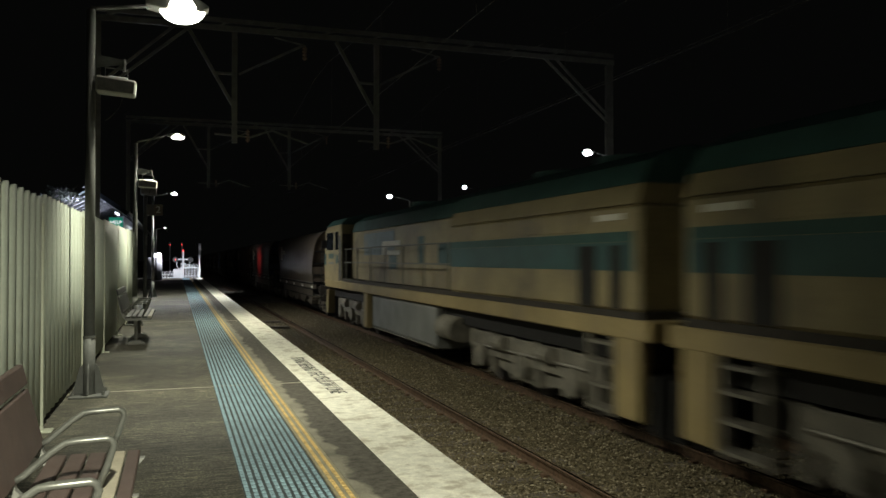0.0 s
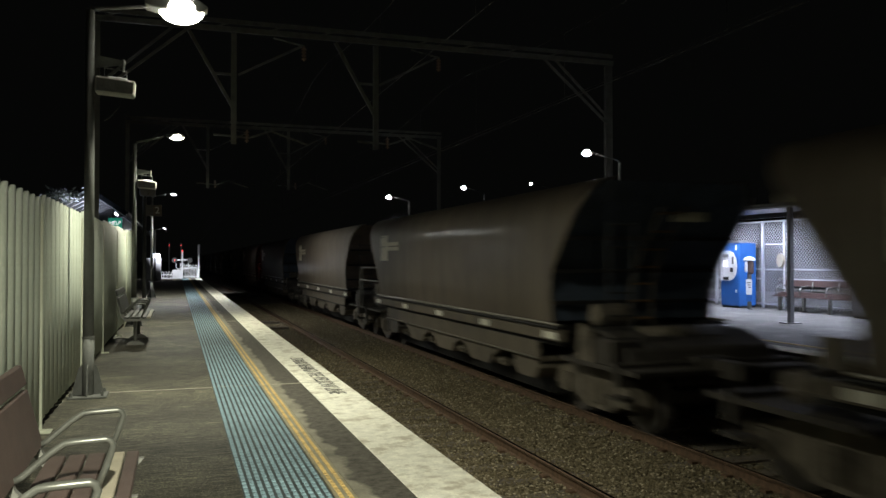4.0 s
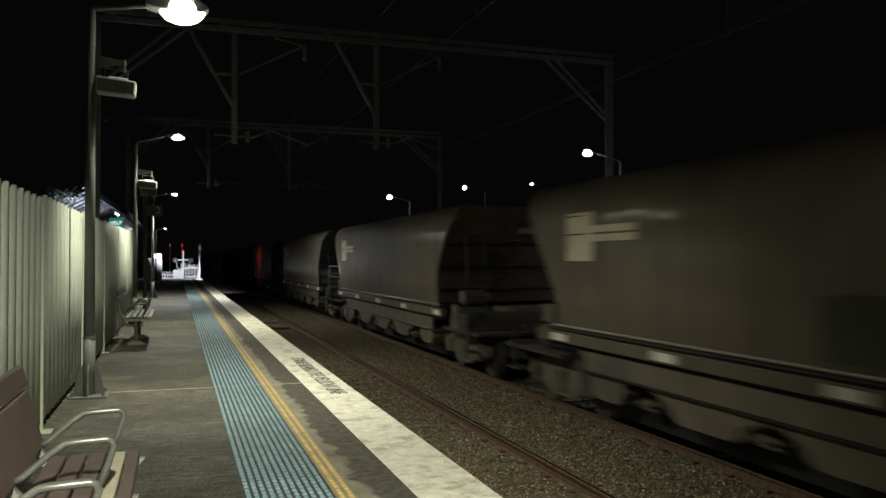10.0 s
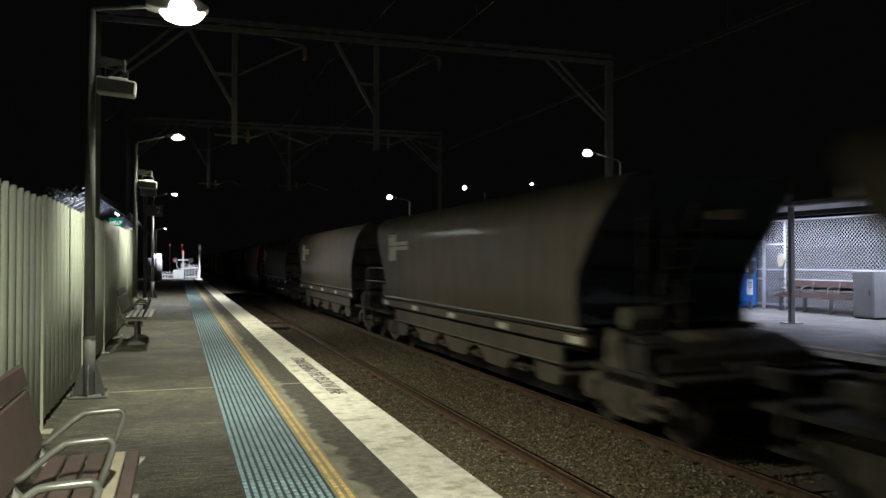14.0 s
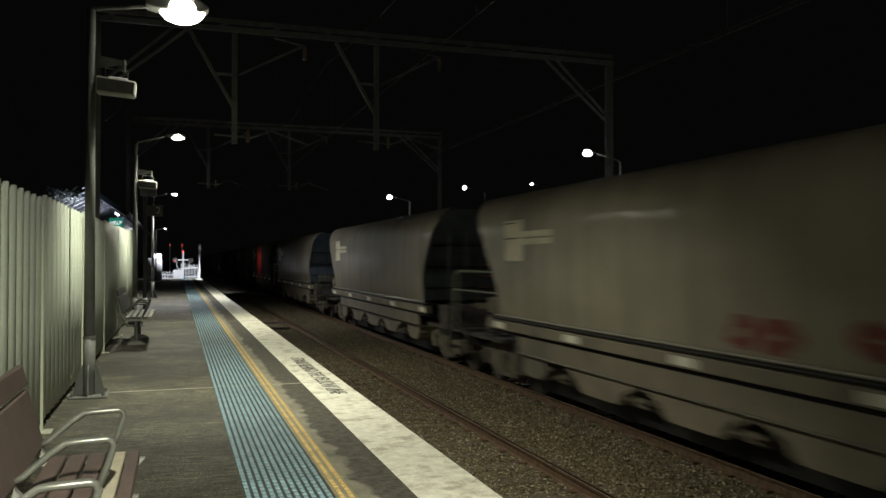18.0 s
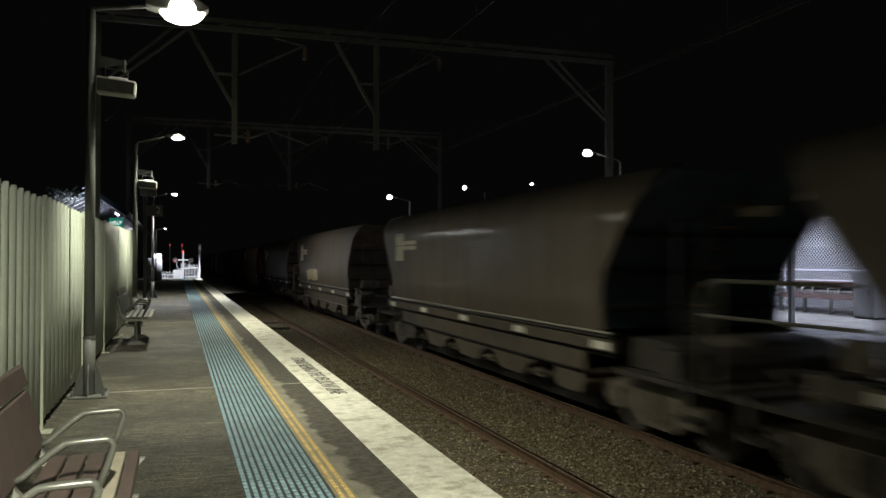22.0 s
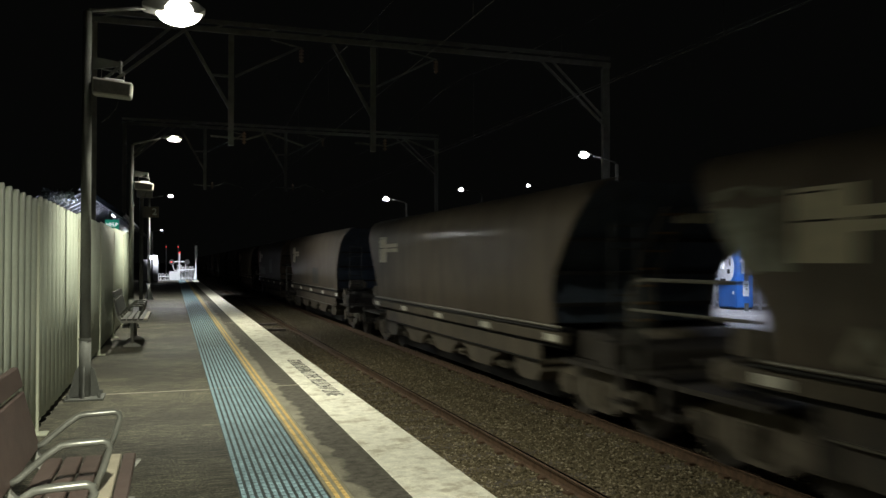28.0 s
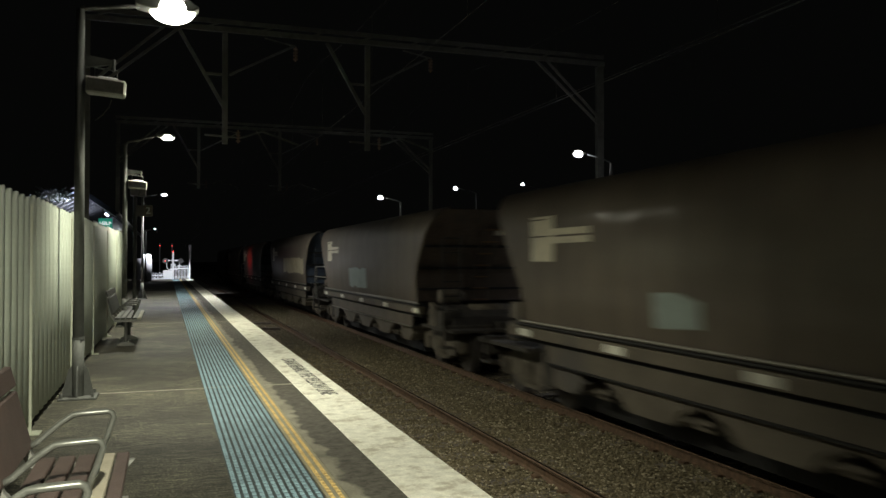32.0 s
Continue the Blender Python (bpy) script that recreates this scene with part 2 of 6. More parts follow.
M = dict(
    concrete=broomed("concrete", (0.112, 0.104, 0.072), (0.054, 0.050, 0.034)),
    pale_concrete=broomed("pale_concrete", (0.19, 0.185, 0.17), (0.13, 0.125, 0.115), 0.5),
    coping=mat("white_painted_concrete", (0.82, 0.80, 0.69), 0.8, 0, 0.15, 14.0, 0.5, 70, (0.52, 0.475, 0.375), 0.36),
    worn=mat("worn_dark_concrete", (0.085, 0.078, 0.06), 0.92, 0, 0.35, 2.0, 0.5, 40, (0.26, 0.24, 0.18), 0.38),
    edge=stained("stained_edge_concrete", (0.25, 0.235, 0.18), (0.055, 0.050, 0.040)),
    joint=mat("joint_sealant", (0.42, 0.40, 0.33), 0.8, 0, 0.2, 5),
    letters=mat("black_stencil_paint", (0.05, 0.05, 0.045), 0.8, 0, 0.3, 20, 0.1, 60, (0.42, 0.40, 0.34), 0.42),
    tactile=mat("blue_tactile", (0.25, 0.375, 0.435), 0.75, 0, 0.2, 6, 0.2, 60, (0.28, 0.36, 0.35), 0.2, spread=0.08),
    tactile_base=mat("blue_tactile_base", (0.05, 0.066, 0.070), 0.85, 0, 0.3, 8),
    yellow=mat("yellow_tactile", (0.64, 0.45, 0.17), 0.7, 0, 0.25, 8, 0.2, 60, (0.42, 0.33, 0.16), 0.3),
    pale_tile=mat("pale_edge_tile", (0.30, 0.27, 0.18), 0.8, 0, 0.2, 8),
    ballast=mat("ballast_bed", (0.135, 0.117, 0.08), 0.95, 0, 0.55, 9, 1.0, 22),
    stone=mat("ballast_stone", (0.15, 0.126, 0.088), 0.9, 0, 0.5, 14, 0.3, 60),
    ground=mat("dark_ground", (0.05, 0.05, 0.04), 0.95, 0, 0.4, 0.6, 0.4, 8),
    sleeper=mat("sleeper", (0.12, 0.10, 0.08), 0.9, 0, 0.3, 8, spread=0.15),
    rust=mat("rusty_rail", (0.125, 0.076, 0.046), 0.7, 0.3, 0.35, 12, 0.3, 80),
    polished=mat("polished_rail", (0.45, 0.43, 0.40), 0.24, 1.0, 0.1, 20, 0.05),
    brown_head=mat("worn_rail_head", (0.48, 0.45, 0.40), 0.2, 1.0, 0.2, 20, 0.1),
    fence=mat("cream_steel_fence", (0.43, 0.47, 0.395), 0.5, 0, 0.09, 2.5, 0.05, 40, (0.38, 0.40, 0.32), 0.2, spread=0.05),
    fence_post=mat("cream_fence_post", (0.46, 0.48, 0.38), 0.5, 0, 0.1, 4),
    galv=mat("galvanised_steel", (0.118, 0.122, 0.113), 0.7, 0.15, 0.15, 7, 0.1, 50),
    steel=mat("dull_steel_tube", (0.12, 0.123, 0.11), 0.33, 0.4, 0.1, 10, 0.05),
    slat=mat("brown_bench_slat", (0.085, 0.060, 0.052), 0.55, 0, 0.15, 12, 0.15, 90, spread=0.1),
    slat_dark=mat("dark_grey_bench_slat", (0.06, 0.062, 0.055), 0.55, 0, 0.15, 12, 0.15, 90, spread=0.1),
    slat_pale=mat("bare_bench_slat", (0.36, 0.325, 0.25), 0.6, 0, 0.12, 10, 0.1, 80),
    bench_frame=mat("grey_cast_bench_frame", (0.22, 0.22, 0.20), 0.5, 0.3, 0.12, 8),
    box_white=mat("white_speaker_case", (0.36, 0.36, 0.325), 0.5, 0, 0.06, 6, 0.03),
    grille=mat("grey_speaker_grille", (0.16, 0.16, 0.15), 0.7, 0, 0.15, 20),
    dark=mat("dark_painted_steel", (0.03, 0.03, 0.03), 0.55, 0.2, 0.2, 8),
    signface=mat("brown_grey_sign_face", (0.11, 0.10, 0.09), 0.6, 0, 0.1, 5),
    lampcase=mat("lamp_case", (0.30, 0.31, 0.28), 0.5, 0.3, 0.1, 8),
    white=mat("white_paint", (0.74, 0.75, 0.76), 0.5, 0, 0.06, 6, 0.05),
    mesh=mat("galvanised_mesh", (0.62, 0.63, 0.66), 0.45, 0.3, 0.08, 8, 0.0),
    dull_red=mat("dull_red_slat", (0.10, 0.062, 0.055), 0.6, 0, 0.15, 10),
    blue=mat("blue_machine_paint", (0.025, 0.13, 0.42), 0.4, 0, 0.08, 4, 0.02),
    cabinet=mat("grey_cabinet_paint", (0.24, 0.24, 0.25), 0.5, 0.1, 0.08, 4, 0.03),
    green=mat("green_sign", (0.02, 0.30, 0.20), 0.4, 0, 0.05, 6, 0.0, glow=0.5),
    gantry=mat("gantry_steel", (0.13, 0.13, 0.115), 0.65, 0.3, 0.25, 5, 0.1),
    wire=mat("contact_wire", (0.10, 0.095, 0.085), 0.6, 0.3, 0.1, 5, 0),
    insulator=mat("glazed_insulator", (0.25, 0.17, 0.12), 0.25, 0, 0.1, 8),
    roof=mat("corrugated_roof", (0.42, 0.43, 0.46), 0.45, 0.5, 0.12, 5),
    wall=mat("painted_wall", (0.36, 0.38, 0.46), 0.6, 0, 0.1, 2),
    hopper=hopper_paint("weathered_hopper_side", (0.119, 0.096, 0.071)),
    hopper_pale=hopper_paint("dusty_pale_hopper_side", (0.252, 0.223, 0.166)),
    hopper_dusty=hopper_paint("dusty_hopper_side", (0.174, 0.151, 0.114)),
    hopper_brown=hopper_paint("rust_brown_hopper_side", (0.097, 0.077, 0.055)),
    lip=mat("pale_edge_steel", (0.215, 0.20, 0.165), 0.45, 0.3, 0.25, 8),
    rung=mat("rusty_orange_rung", (0.20, 0.115, 0.05), 0.8, 0.1, 0.3, 10),
    end_sheet=mat("dull_end_sheet", (0.078, 0.070, 0.056), 0.75, 0.1, 0.3, 2.5, 0.1, 20),
    underframe=mat("grimy_underframe", (0.044, 0.038, 0.031), 0.8, 0.2, 0.35, 5, 0.3),
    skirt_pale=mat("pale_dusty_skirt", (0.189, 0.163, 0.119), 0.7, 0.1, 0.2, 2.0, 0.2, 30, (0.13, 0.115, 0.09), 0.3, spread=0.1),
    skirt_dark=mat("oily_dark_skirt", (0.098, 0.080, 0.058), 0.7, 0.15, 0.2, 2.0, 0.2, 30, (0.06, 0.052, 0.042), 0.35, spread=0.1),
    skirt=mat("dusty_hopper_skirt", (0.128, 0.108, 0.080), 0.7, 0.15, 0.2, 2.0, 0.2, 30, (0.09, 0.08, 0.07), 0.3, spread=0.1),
    bogie=mat("oily_cast_bogie", (0.12, 0.102, 0.077), 0.75, 0.2, 0.5, 5, 0.3),
    # also fills the shaded gaps under hoppers and locomotive frames with black
    gear=mat("black_parts_and_shade", (0.012, 0.011, 0.010), 0.7, 0.2, 0.3, 6, 0.2),
    wheel=mat("wheel_steel", (0.09, 0.08, 0.072), 0.6, 0.5, 0.2, 8),
    reflector=mat("cream_reflector", (0.72, 0.70, 0.60), 0.35, 0, 0.08, 10, 0.02),
    logo=mat("cream_logo_paint", (0.560, 0.515, 0.381), 0.6, 0, 0.12, 6, 0.03, 40, (0.3, 0.27, 0.2), 0.15),
    handrail=mat("pale_handrail", (0.17, 0.165, 0.14), 0.45, 0.3, 0.1, 10),
    coal=mat("coal", (0.02, 0.02, 0.022), 0.6, 0, 0.4, 8, 1.0, 20),
    loco_frame=mat("bright_yellow_frame_paint", (0.336, 0.260, 0.122), 0.5, 0, 0.15, 1.6, 0.05, 30, (0.28, 0.22, 0.12), 0.3),
    loco_yellow=mat("faded_yellow_loco_paint", (0.285, 0.232, 0.12), 0.5, 0, 0.2, 1.6, 0.05, 30, (0.17, 0.14, 0.085), 0.4),
    loco_teal=mat("teal_loco_paint", (0.025, 0.080, 0.080), 0.5, 0, 0.2, 2, 0.05),
    loco_roof=mat("dark_green_loco_roof", (0.03, 0.085, 0.075), 0.6, 0, 0.2, 3),
    loco_bogie=mat("dusty_loco_bogie", (0.20, 0.185, 0.15), 0.75, 0.1, 0.35, 4, 0.3),
    pale_blue=mat("pale_blue_loco_panel", (0.16, 0.22, 0.24), 0.55, 0, 0.2, 3, 0.05, 30, (0.25, 0.24, 0.18), 0.3),
    tank=mat("grey_fuel_tank", (0.21, 0.215, 0.205), 0.6, 0.2, 0.2, 2),
    window=mat("dark_cab_glass", (0.015, 0.018, 0.022), 0.08, 0, 0.0, 5, 0.0),
    leaf=mat("dark_leaf", (0.035, 0.042, 0.03), 0.2, 0, 0.3, 5),
)
# end sheets are overpainted in dull blue, brown and green, wagon by wagon
end_nodes, end_links = M["end_sheet"].node_tree.nodes, M["end_sheet"].node_tree.links
shade, tints = end_nodes.new("ShaderNodeObjectInfo"), end_nodes.new("ShaderNodeValToRGB")
tints.color_ramp.interpolation = "CONSTANT"
tints.color_ramp.elements[0].color, tints.color_ramp.elements[1].color = (0.046, 0.062, 0.088, 1), (0.10, 0.074, 0.052, 1)
tints.color_ramp.elements[1].position = 0.35
tints.color_ramp.elements.new(0.62).color = (0.064, 0.078, 0.070, 1)
tints.color_ramp.elements.new(0.8).color = (0.05, 0.048, 0.045, 1)
end_links.new(shade.outputs["Random"], tints.inputs["Fac"])
for node in end_nodes:
    if node.bl_idname == "ShaderNodeVectorMath":
        end_links.new(tints.outputs["Color"], node.inputs[0])
for key, colour, strength in (("lamp_glow", (1.0, 0.96, 0.82), 32), ("cool_glow", (0.95, 0.96, 1.0), 70), ("tube_glow", (0.85, 0.88, 1.0), 9),
                              ("red_glow", (1.0, 0.04, 0.03), 2.5), ("white_glow", (0.95, 0.95, 1.0), 1.2)):
    M[key] = mat(key, colour, 0.5, 0, 0, 5, 0, glow=strength)

# ---- mesh tools ----


def box(bm, x0, x1, y0, y1, z0, z1):
    v = [bm.verts.new(p) for p in ((x0, y0, z0), (x1, y0, z0), (x1, y1, z0), (x0, y1, z0), (x0, y0, z1), (x1, y0, z1), (x1, y1, z1), (x0, y1, z1))]
    for f in ((3, 2, 1, 0), (4, 5, 6, 7), (0, 1, 5, 4), (1, 2, 6, 5), (2, 3, 7, 6), (3, 0, 4, 7)):
        bm.faces.new([v[i] for i in f])
    return bm


def rod(bm, a, b, r, n=8, r2=None):
    """A round bar from a to b."""
    a, b = Vector(a), Vector(b)
    q = (b - a).to_track_quat("Z", "Y")
    ends = []
    for p, s in ((a, r), (b, r if r2 is None else r2)):
        ends.append([bm.verts.new(p + q @ Vector((s * math.cos(2 * math.pi * i / n), s * math.sin(2 * math.pi * i / n), 0))) for i in range(n)])
    for i in range(n):
        bm.faces.new((ends[0][i], ends[0][(i + 1) % n], ends[1][(i + 1) % n], ends[1][i]))
    bm.faces.new(ends[0][::-1])
    bm.faces.new(ends[1])
    return bm


def bar(bm, a, b, w, d):
    """A square-cut bar from a to b."""
    a, b = Vector(a), Vector(b)
    q = (b - a).to_track_quat("Z", "Y")
    c = ((-w / 2, -d / 2), (w / 2, -d / 2), (w / 2, d / 2), (-w / 2, d / 2))
    lo, hi = ([bm.verts.new(p + q @ Vector((*k, 0))) for k in c] for p in (a, b))
    for i in range(4):
        bm.faces.new((lo[i], lo[(i + 1) % 4], hi[(i + 1) % 4], hi[i]))
    bm.faces.new(lo[::-1])
    bm.faces.new(hi)
    return bm


def tube(bm, points, r, n=8):
    """A bent tube along points, mitred at each bend."""
    pts = [Vector(p) for p in points]
    rings = []
    for i, p in enumerate(pts):
        d = (pts[min(i + 1, len(pts) - 1)] - pts[max(i - 1, 0)]).normalized()
        q = d.to_track_quat("Z", "Y")
        rings.append([bm.verts.new(p + q @ Vector((r * math.cos(2 * math.pi * k / n), r * math.sin(2 * math.pi * k / n), 0))) for k in range(n)])
    for a, b in zip(rings, rings[1:]):
        best = min(range(n), key=lambda s: (a[0].co - b[s].co).length)
        for k in range(n):
            bm.faces.new((a[k], a[(k + 1) % n], b[(k + 1 + best) % n], b[(k + best) % n]))
    bm.faces.new(rings[0][::-1])
    bm.faces.new(rings[-1])
    return bm


def prism(bm, outline, axis, a, b):
    """A flat outline drawn out along an axis: outline in the two other axes, in order."""
    def at(p, s):
        return {"x": (s, p[0], p[1]), "y": (p[0], s, p[1]), "z": (p[0], p[1], s)}[axis]
    lo = [bm.verts.new(at(p, a)) for p in outline]
    hi = [bm.verts.new(at(p, b)) for p in outline]
    n = len(outline)
    for i in range(n):
        bm.faces.new((lo[i], lo[(i + 1) % n], hi[(i + 1) % n], hi[i]))
    bm.faces.new(lo[::-1])
    bm.faces.new(hi)
    return bm


def finish(bm, bevel=0.0):
    if bevel:
        bmesh.ops.bevel(bm, geom=bm.edges[:], offset=bevel, segments=1, affect="EDGES", clamp_overlap=True)
    bmesh.ops.recalc_face_normals(bm, faces=bm.faces[:])
    return bm


def shape(name, bm, material, smooth=False, bevel=0.0):
    me = bpy.data.meshes.new(name)
    finish(bm, bevel).to_mesh(me)
    bm.free()
    me.materials.append(M[material])
    if smooth:
        for p in me.polygons:
            p.use_smooth = len(p.vertices) == 4
    return me


def part(name, bm, material, parent, label="", smooth=False, bevel=0.0, at=(0, 0, 0)):
    """One mesh object under a thing or a part."""
    me = bm if isinstance(bm, bpy.types.Mesh) else shape(name, bm, material, smooth, bevel)
    ob = new(name, me)
    ob.parent = parent
    ob.location = at
    return tagged(ob, label) if label else ob


def thing(name, m, label, category, group="", kind=""):
    ob = new(name)
    ob.matrix_world = m
    return tagged(ob, label, category, group, kind)


def solid(name, bm, material, label, category="", kind="", smooth=False, bevel=0.0, m=None):
    ob = new(name, shape(name, bm, material, smooth, bevel))
    if m is not None:
        ob.matrix_world = m
    return tagged(ob, label, category, "", kind)


def B():
    return bmesh.new()


def words(text, size, material, m, parent, extrude=0.002, width=1.0):
    """Lettering in the built-in font, as one mesh part."""
    cu = bpy.data.curves.new("lettering", "FONT")
    cu.body, cu.size, cu.extrude, cu.align_x, cu.align_y = text, size, extrude, "CENTER", "CENTER"
    ob = new("lettering", cu)
    me = bpy.data.meshes.new_from_object(ob.evaluated_get(bpy.context.evaluated_depsgraph_get()))
    bpy.data.objects.remove(ob)
    me.materials.clear()
    me.materials.append(M[material])
    o = new("lettering", me)
    o.parent = parent
    o.matrix_local = m @ Matrix.Diagonal((width, 1, 1, 1))
    return o

# ---- ground, tracks, platforms ----
solid("ground", box(B(), -900, 900, -600, 1800, -2.2, -1.45), "ground", "dark bare ground beyond the railway", kind="structure")
END = 59.5            # end of the near platform


def bed_profile():
    return [(EDGE - 0.1, -1.45), (8.5, -1.45), (8.5, -1.14), (EDGE - 0.1, -1.14)]


bed = solid("ballast_bed", prism(B(), bed_profile(), "y", -60, 420), "ballast", "brown crushed-stone track bed between the platforms", kind="structure")

platform = solid("platform", prism(B(), [(-7, -1.45), (EDGE - 0.12, -1.45), (EDGE - 0.12, -0.22), (EDGE - 0.04, -0.2), (EDGE - 0.04, -0.006), (-7, -0.006)], "y", -30, END),
                 "concrete", "worn grey-brown concrete station platform", kind="structure")
# the slabs of the walking surface, with their joints
JOINTS = [-10.0, -0.6, 8.5, 17.6, 26.7, 35.8, 44.9, 54.0, END]
for a, b in zip(JOINTS, JOINTS[1:]):
    part("slab", box(B(), -6.9, 0.36, a + 0.012, b - 0.012, -0.02, 0.0), "concrete", platform)
    part("joint_strip", box(B(), -6.9, 1.25, b - 0.012, b + 0.012, -0.02, 0.001), "joint", platform)
    part("joint_strip", box(B(), 0.36, 1.69, b - 0.005, b + 0.005, -0.02, 0.0055), "joint", platform)
    part("edge_strip", box(B(), 0.955, 1.26, a + 0.012, b - 0.012, -0.02, 0.0), "edge", platform, "pale concrete strip with a dark damp stain beside the white edge")
    n = 4
    for i in range(n):
        y0, y1 = a + (b - a) * i / n, a + (b - a) * (i + 1) / n
        part("coping", box(B(), 1.26, EDGE, y0 + 0.004, y1 - 0.004, -0.16, 0.004), "coping", platform, "white-painted concrete platform coping", bevel=0.006)

# ribbed tactile tiles
bm = B()
box(bm, 0, 0.465, 0.0005, 0.5995, -0.02, 0.003)
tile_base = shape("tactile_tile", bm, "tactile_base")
bm = B()
for i in range(11):
    x = 0.02 + i * 0.0425
    for j in range(8):
        y = 0.006 + j * 0.075 + (0.0 if i % 2 else 0.025)
        prism(bm, [(x - 0.0135, 0.002), (x + 0.0135, 0.002), (x + 0.010, 0.0075), (x - 0.010, 0.0075)], "y", y, min(y + 0.050, 0.6))
tile_ribs = shape("rib", bm, "tactile")
bm = B()
for i in range(2):
    for j in range(9):
        x, y = 0.033 + i * 0.05, 0.012 + j * 0.0655
        prism(bm, [(x - 0.014, 0.002), (x + 0.014, 0.002), (x + 0.010, 0.008), (x - 0.010, 0.008)], "y", y, y + 0.052)
tile_yellow = shape("yellow_dash", bm, "yellow")
tile_pale = shape("edge_tile", box(B(), 0.0, 0.115, 0.002, 0.598, -0.02, 0.003), "pale_tile")
y = -0.6 - 0.6 * 8
while y < END - 0.6:
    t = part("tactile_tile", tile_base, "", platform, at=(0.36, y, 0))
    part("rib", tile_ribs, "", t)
    t = part("edge_tile", tile_pale, "", platform, at=(0.835, y, 0))
    part("yellow_dash", tile_yellow, "", t)
    y += 0.6

# painted warning on the coping
words("STAND BEHIND THE YELLOW LINE", 0.235, "letters", Matrix.Translation((1.495, 9.15, 0.0065)) @ pose(0, 0, 0, 0, 0, -90), platform, 0.001, 0.80)

# sleepers and rails
sl = shape("sleeper", prism(B(), [(-1.25, -0.26), (1.25, -0.26), (1.2, -0.13), (-1.2, -0.13)], "y", -0.12, 0.12), "sleeper")


def rail_outline(w=1.0):
    return [(-0.07, -0.15), (0.07, -0.15), (0.07, -0.138), (0.012, -0.115), (0.012, -0.04), (0.035, -0.03), (0.035, -0.006), (0.027, 0.0),
            (-0.027, 0.0), (-0.035, -0.006), (-0.035, -0.03), (-0.012, -0.04), (-0.012, -0.115), (-0.07, -0.138)]


for name, xc in (("track_near", T1), ("track_far", T2)):
    track = thing(name, pose(xc, 0, RAIL), "railway track with rusty-sided rails on sleepers in brown ballast", "track", kind="structure")
    for k in range(-8, 112):
        part("sleeper", sl, "", track, at=(0, k * 0.62, 0))
    for side in (-0.7525, 0.7525):
        r = part("rail", prism(B(), [(x + side, z) for x, z in rail_outline()], "y", -60, 420), "rust", track)
        part("rail_head", prism(B(), [(side + x, z) for x, z in ((-0.0365, -0.020), (-0.0345, -0.009), (-0.029, -0.002), (0.0, 0.003), (0.029, -0.002), (0.0345, -0.009), (0.0365, -0.020))], "y", -60, 420),
             "polished" if xc == T2 or side > 0 else "brown_head", r, "polished running surface", smooth=True)
    bm = B()
    for k in range(-12, 110):
        for side in (-0.7525, 0.7525):
            for e in (-0.11, 0.11):
                box(bm, side + e - 0.04, side + e + 0.04, k * 0.62 - 0.05, k * 0.62 + 0.05, -0.14, -0.10)
    part("rail_clips", bm, "rust", track)

# loose stones of the bed
rng = np.random.default_rng(4)


def stones(name, count, x0, x1, y0, y1, size, z):
    base = np.array([(1, 0, 0), (-1, 0, 0), (0, 1, 0), (0, -1, 0), (0, 0, 1), (0, 0, -1)], float)
    faces = np.array([(0, 2, 4), (2, 1, 4), (1, 3, 4), (3, 0, 4), (2, 0, 5), (1, 2, 5), (3, 1, 5), (0, 3, 5)])
    yy = y0 + (y1 - y0) * rng.random(count) ** 1.25
    pos = np.stack([rng.uniform(x0, x1, count), yy, np.full(count, z)], 1)
    pos[:, 2] += rng.uniform(-0.02, 0.018, count)
    ang = rng.uniform(0, 6.28, count)
    sc = size * rng.uniform(0.55, 1.25, (count, 6, 1))
    v = base[None] * sc + rng.normal(0, size * 0.22, (count, 6, 3))
    c, s = np.cos(ang)[:, None], np.sin(ang)[:, None]
    v = np.stack([v[..., 0] * c - v[..., 1] * s, v[..., 0] * s + v[..., 1] * c, v[..., 2] * 0.6], 2) + pos[:, None]
    f = (faces[None] + 6 * np.arange(count)[:, None, None]).reshape(-1, 3)
    me = bpy.data.meshes.new(name)
    me.from_pydata(v.reshape(-1, 3).tolist(), [], f.tolist())
    me.materials.append(M["stone"])
    return tagged(new(name, me), "loose brown and grey crushed ballast stones", "ballast", "", "stuff")


nodes, links = M["stone"].node_tree.nodes, M["stone"].node_tree.links
geo, hue = nodes.new("ShaderNodeNewGeometry"), nodes.new("ShaderNodeValToRGB")
hue.color_ramp.elements[0].color, hue.color_ramp.elements[1].color = (0.09, 0.073, 0.042, 1), (0.40, 0.35, 0.245, 1)
hue.color_ramp.elements.new(0.80).color = (0.180, 0.146, 0.084, 1)
links.new(geo.outputs["Random Per Island"], hue.inputs["Fac"])
links.new(hue.outputs["Color"], nodes["Principled BSDF"].inputs["Base Color"])
stones("ballast_stones", 80000, 2.62, T1 + 0.70, 3.5, 45, 0.020, -1.116)
stones("ballast_stones", 115000, T1 + 0.79, T2 - 0.79, 3.5, 45, 0.021, -1.117)
stones("ballast_stones", 9000, T2 - 0.71, 8.2, 3.5, 30, 0.03, -1.125)

# cable crossing and two boards beside the near rail
for y in (28.2, 30.8):
    solid("timber_board", box(B(), 3.05, 3.75, y - 0.12, y + 0.12, -1.11, -1.02), "sleeper", "weathered timber board lying across the near track", "board", bevel=0.01)
solid("level_crossing_panel", box(B(), 2.2, 8.1, 53.5, 60, -1.12, -1.0), "worn", "flat bitumen crossing surface over both tracks", kind="structure")

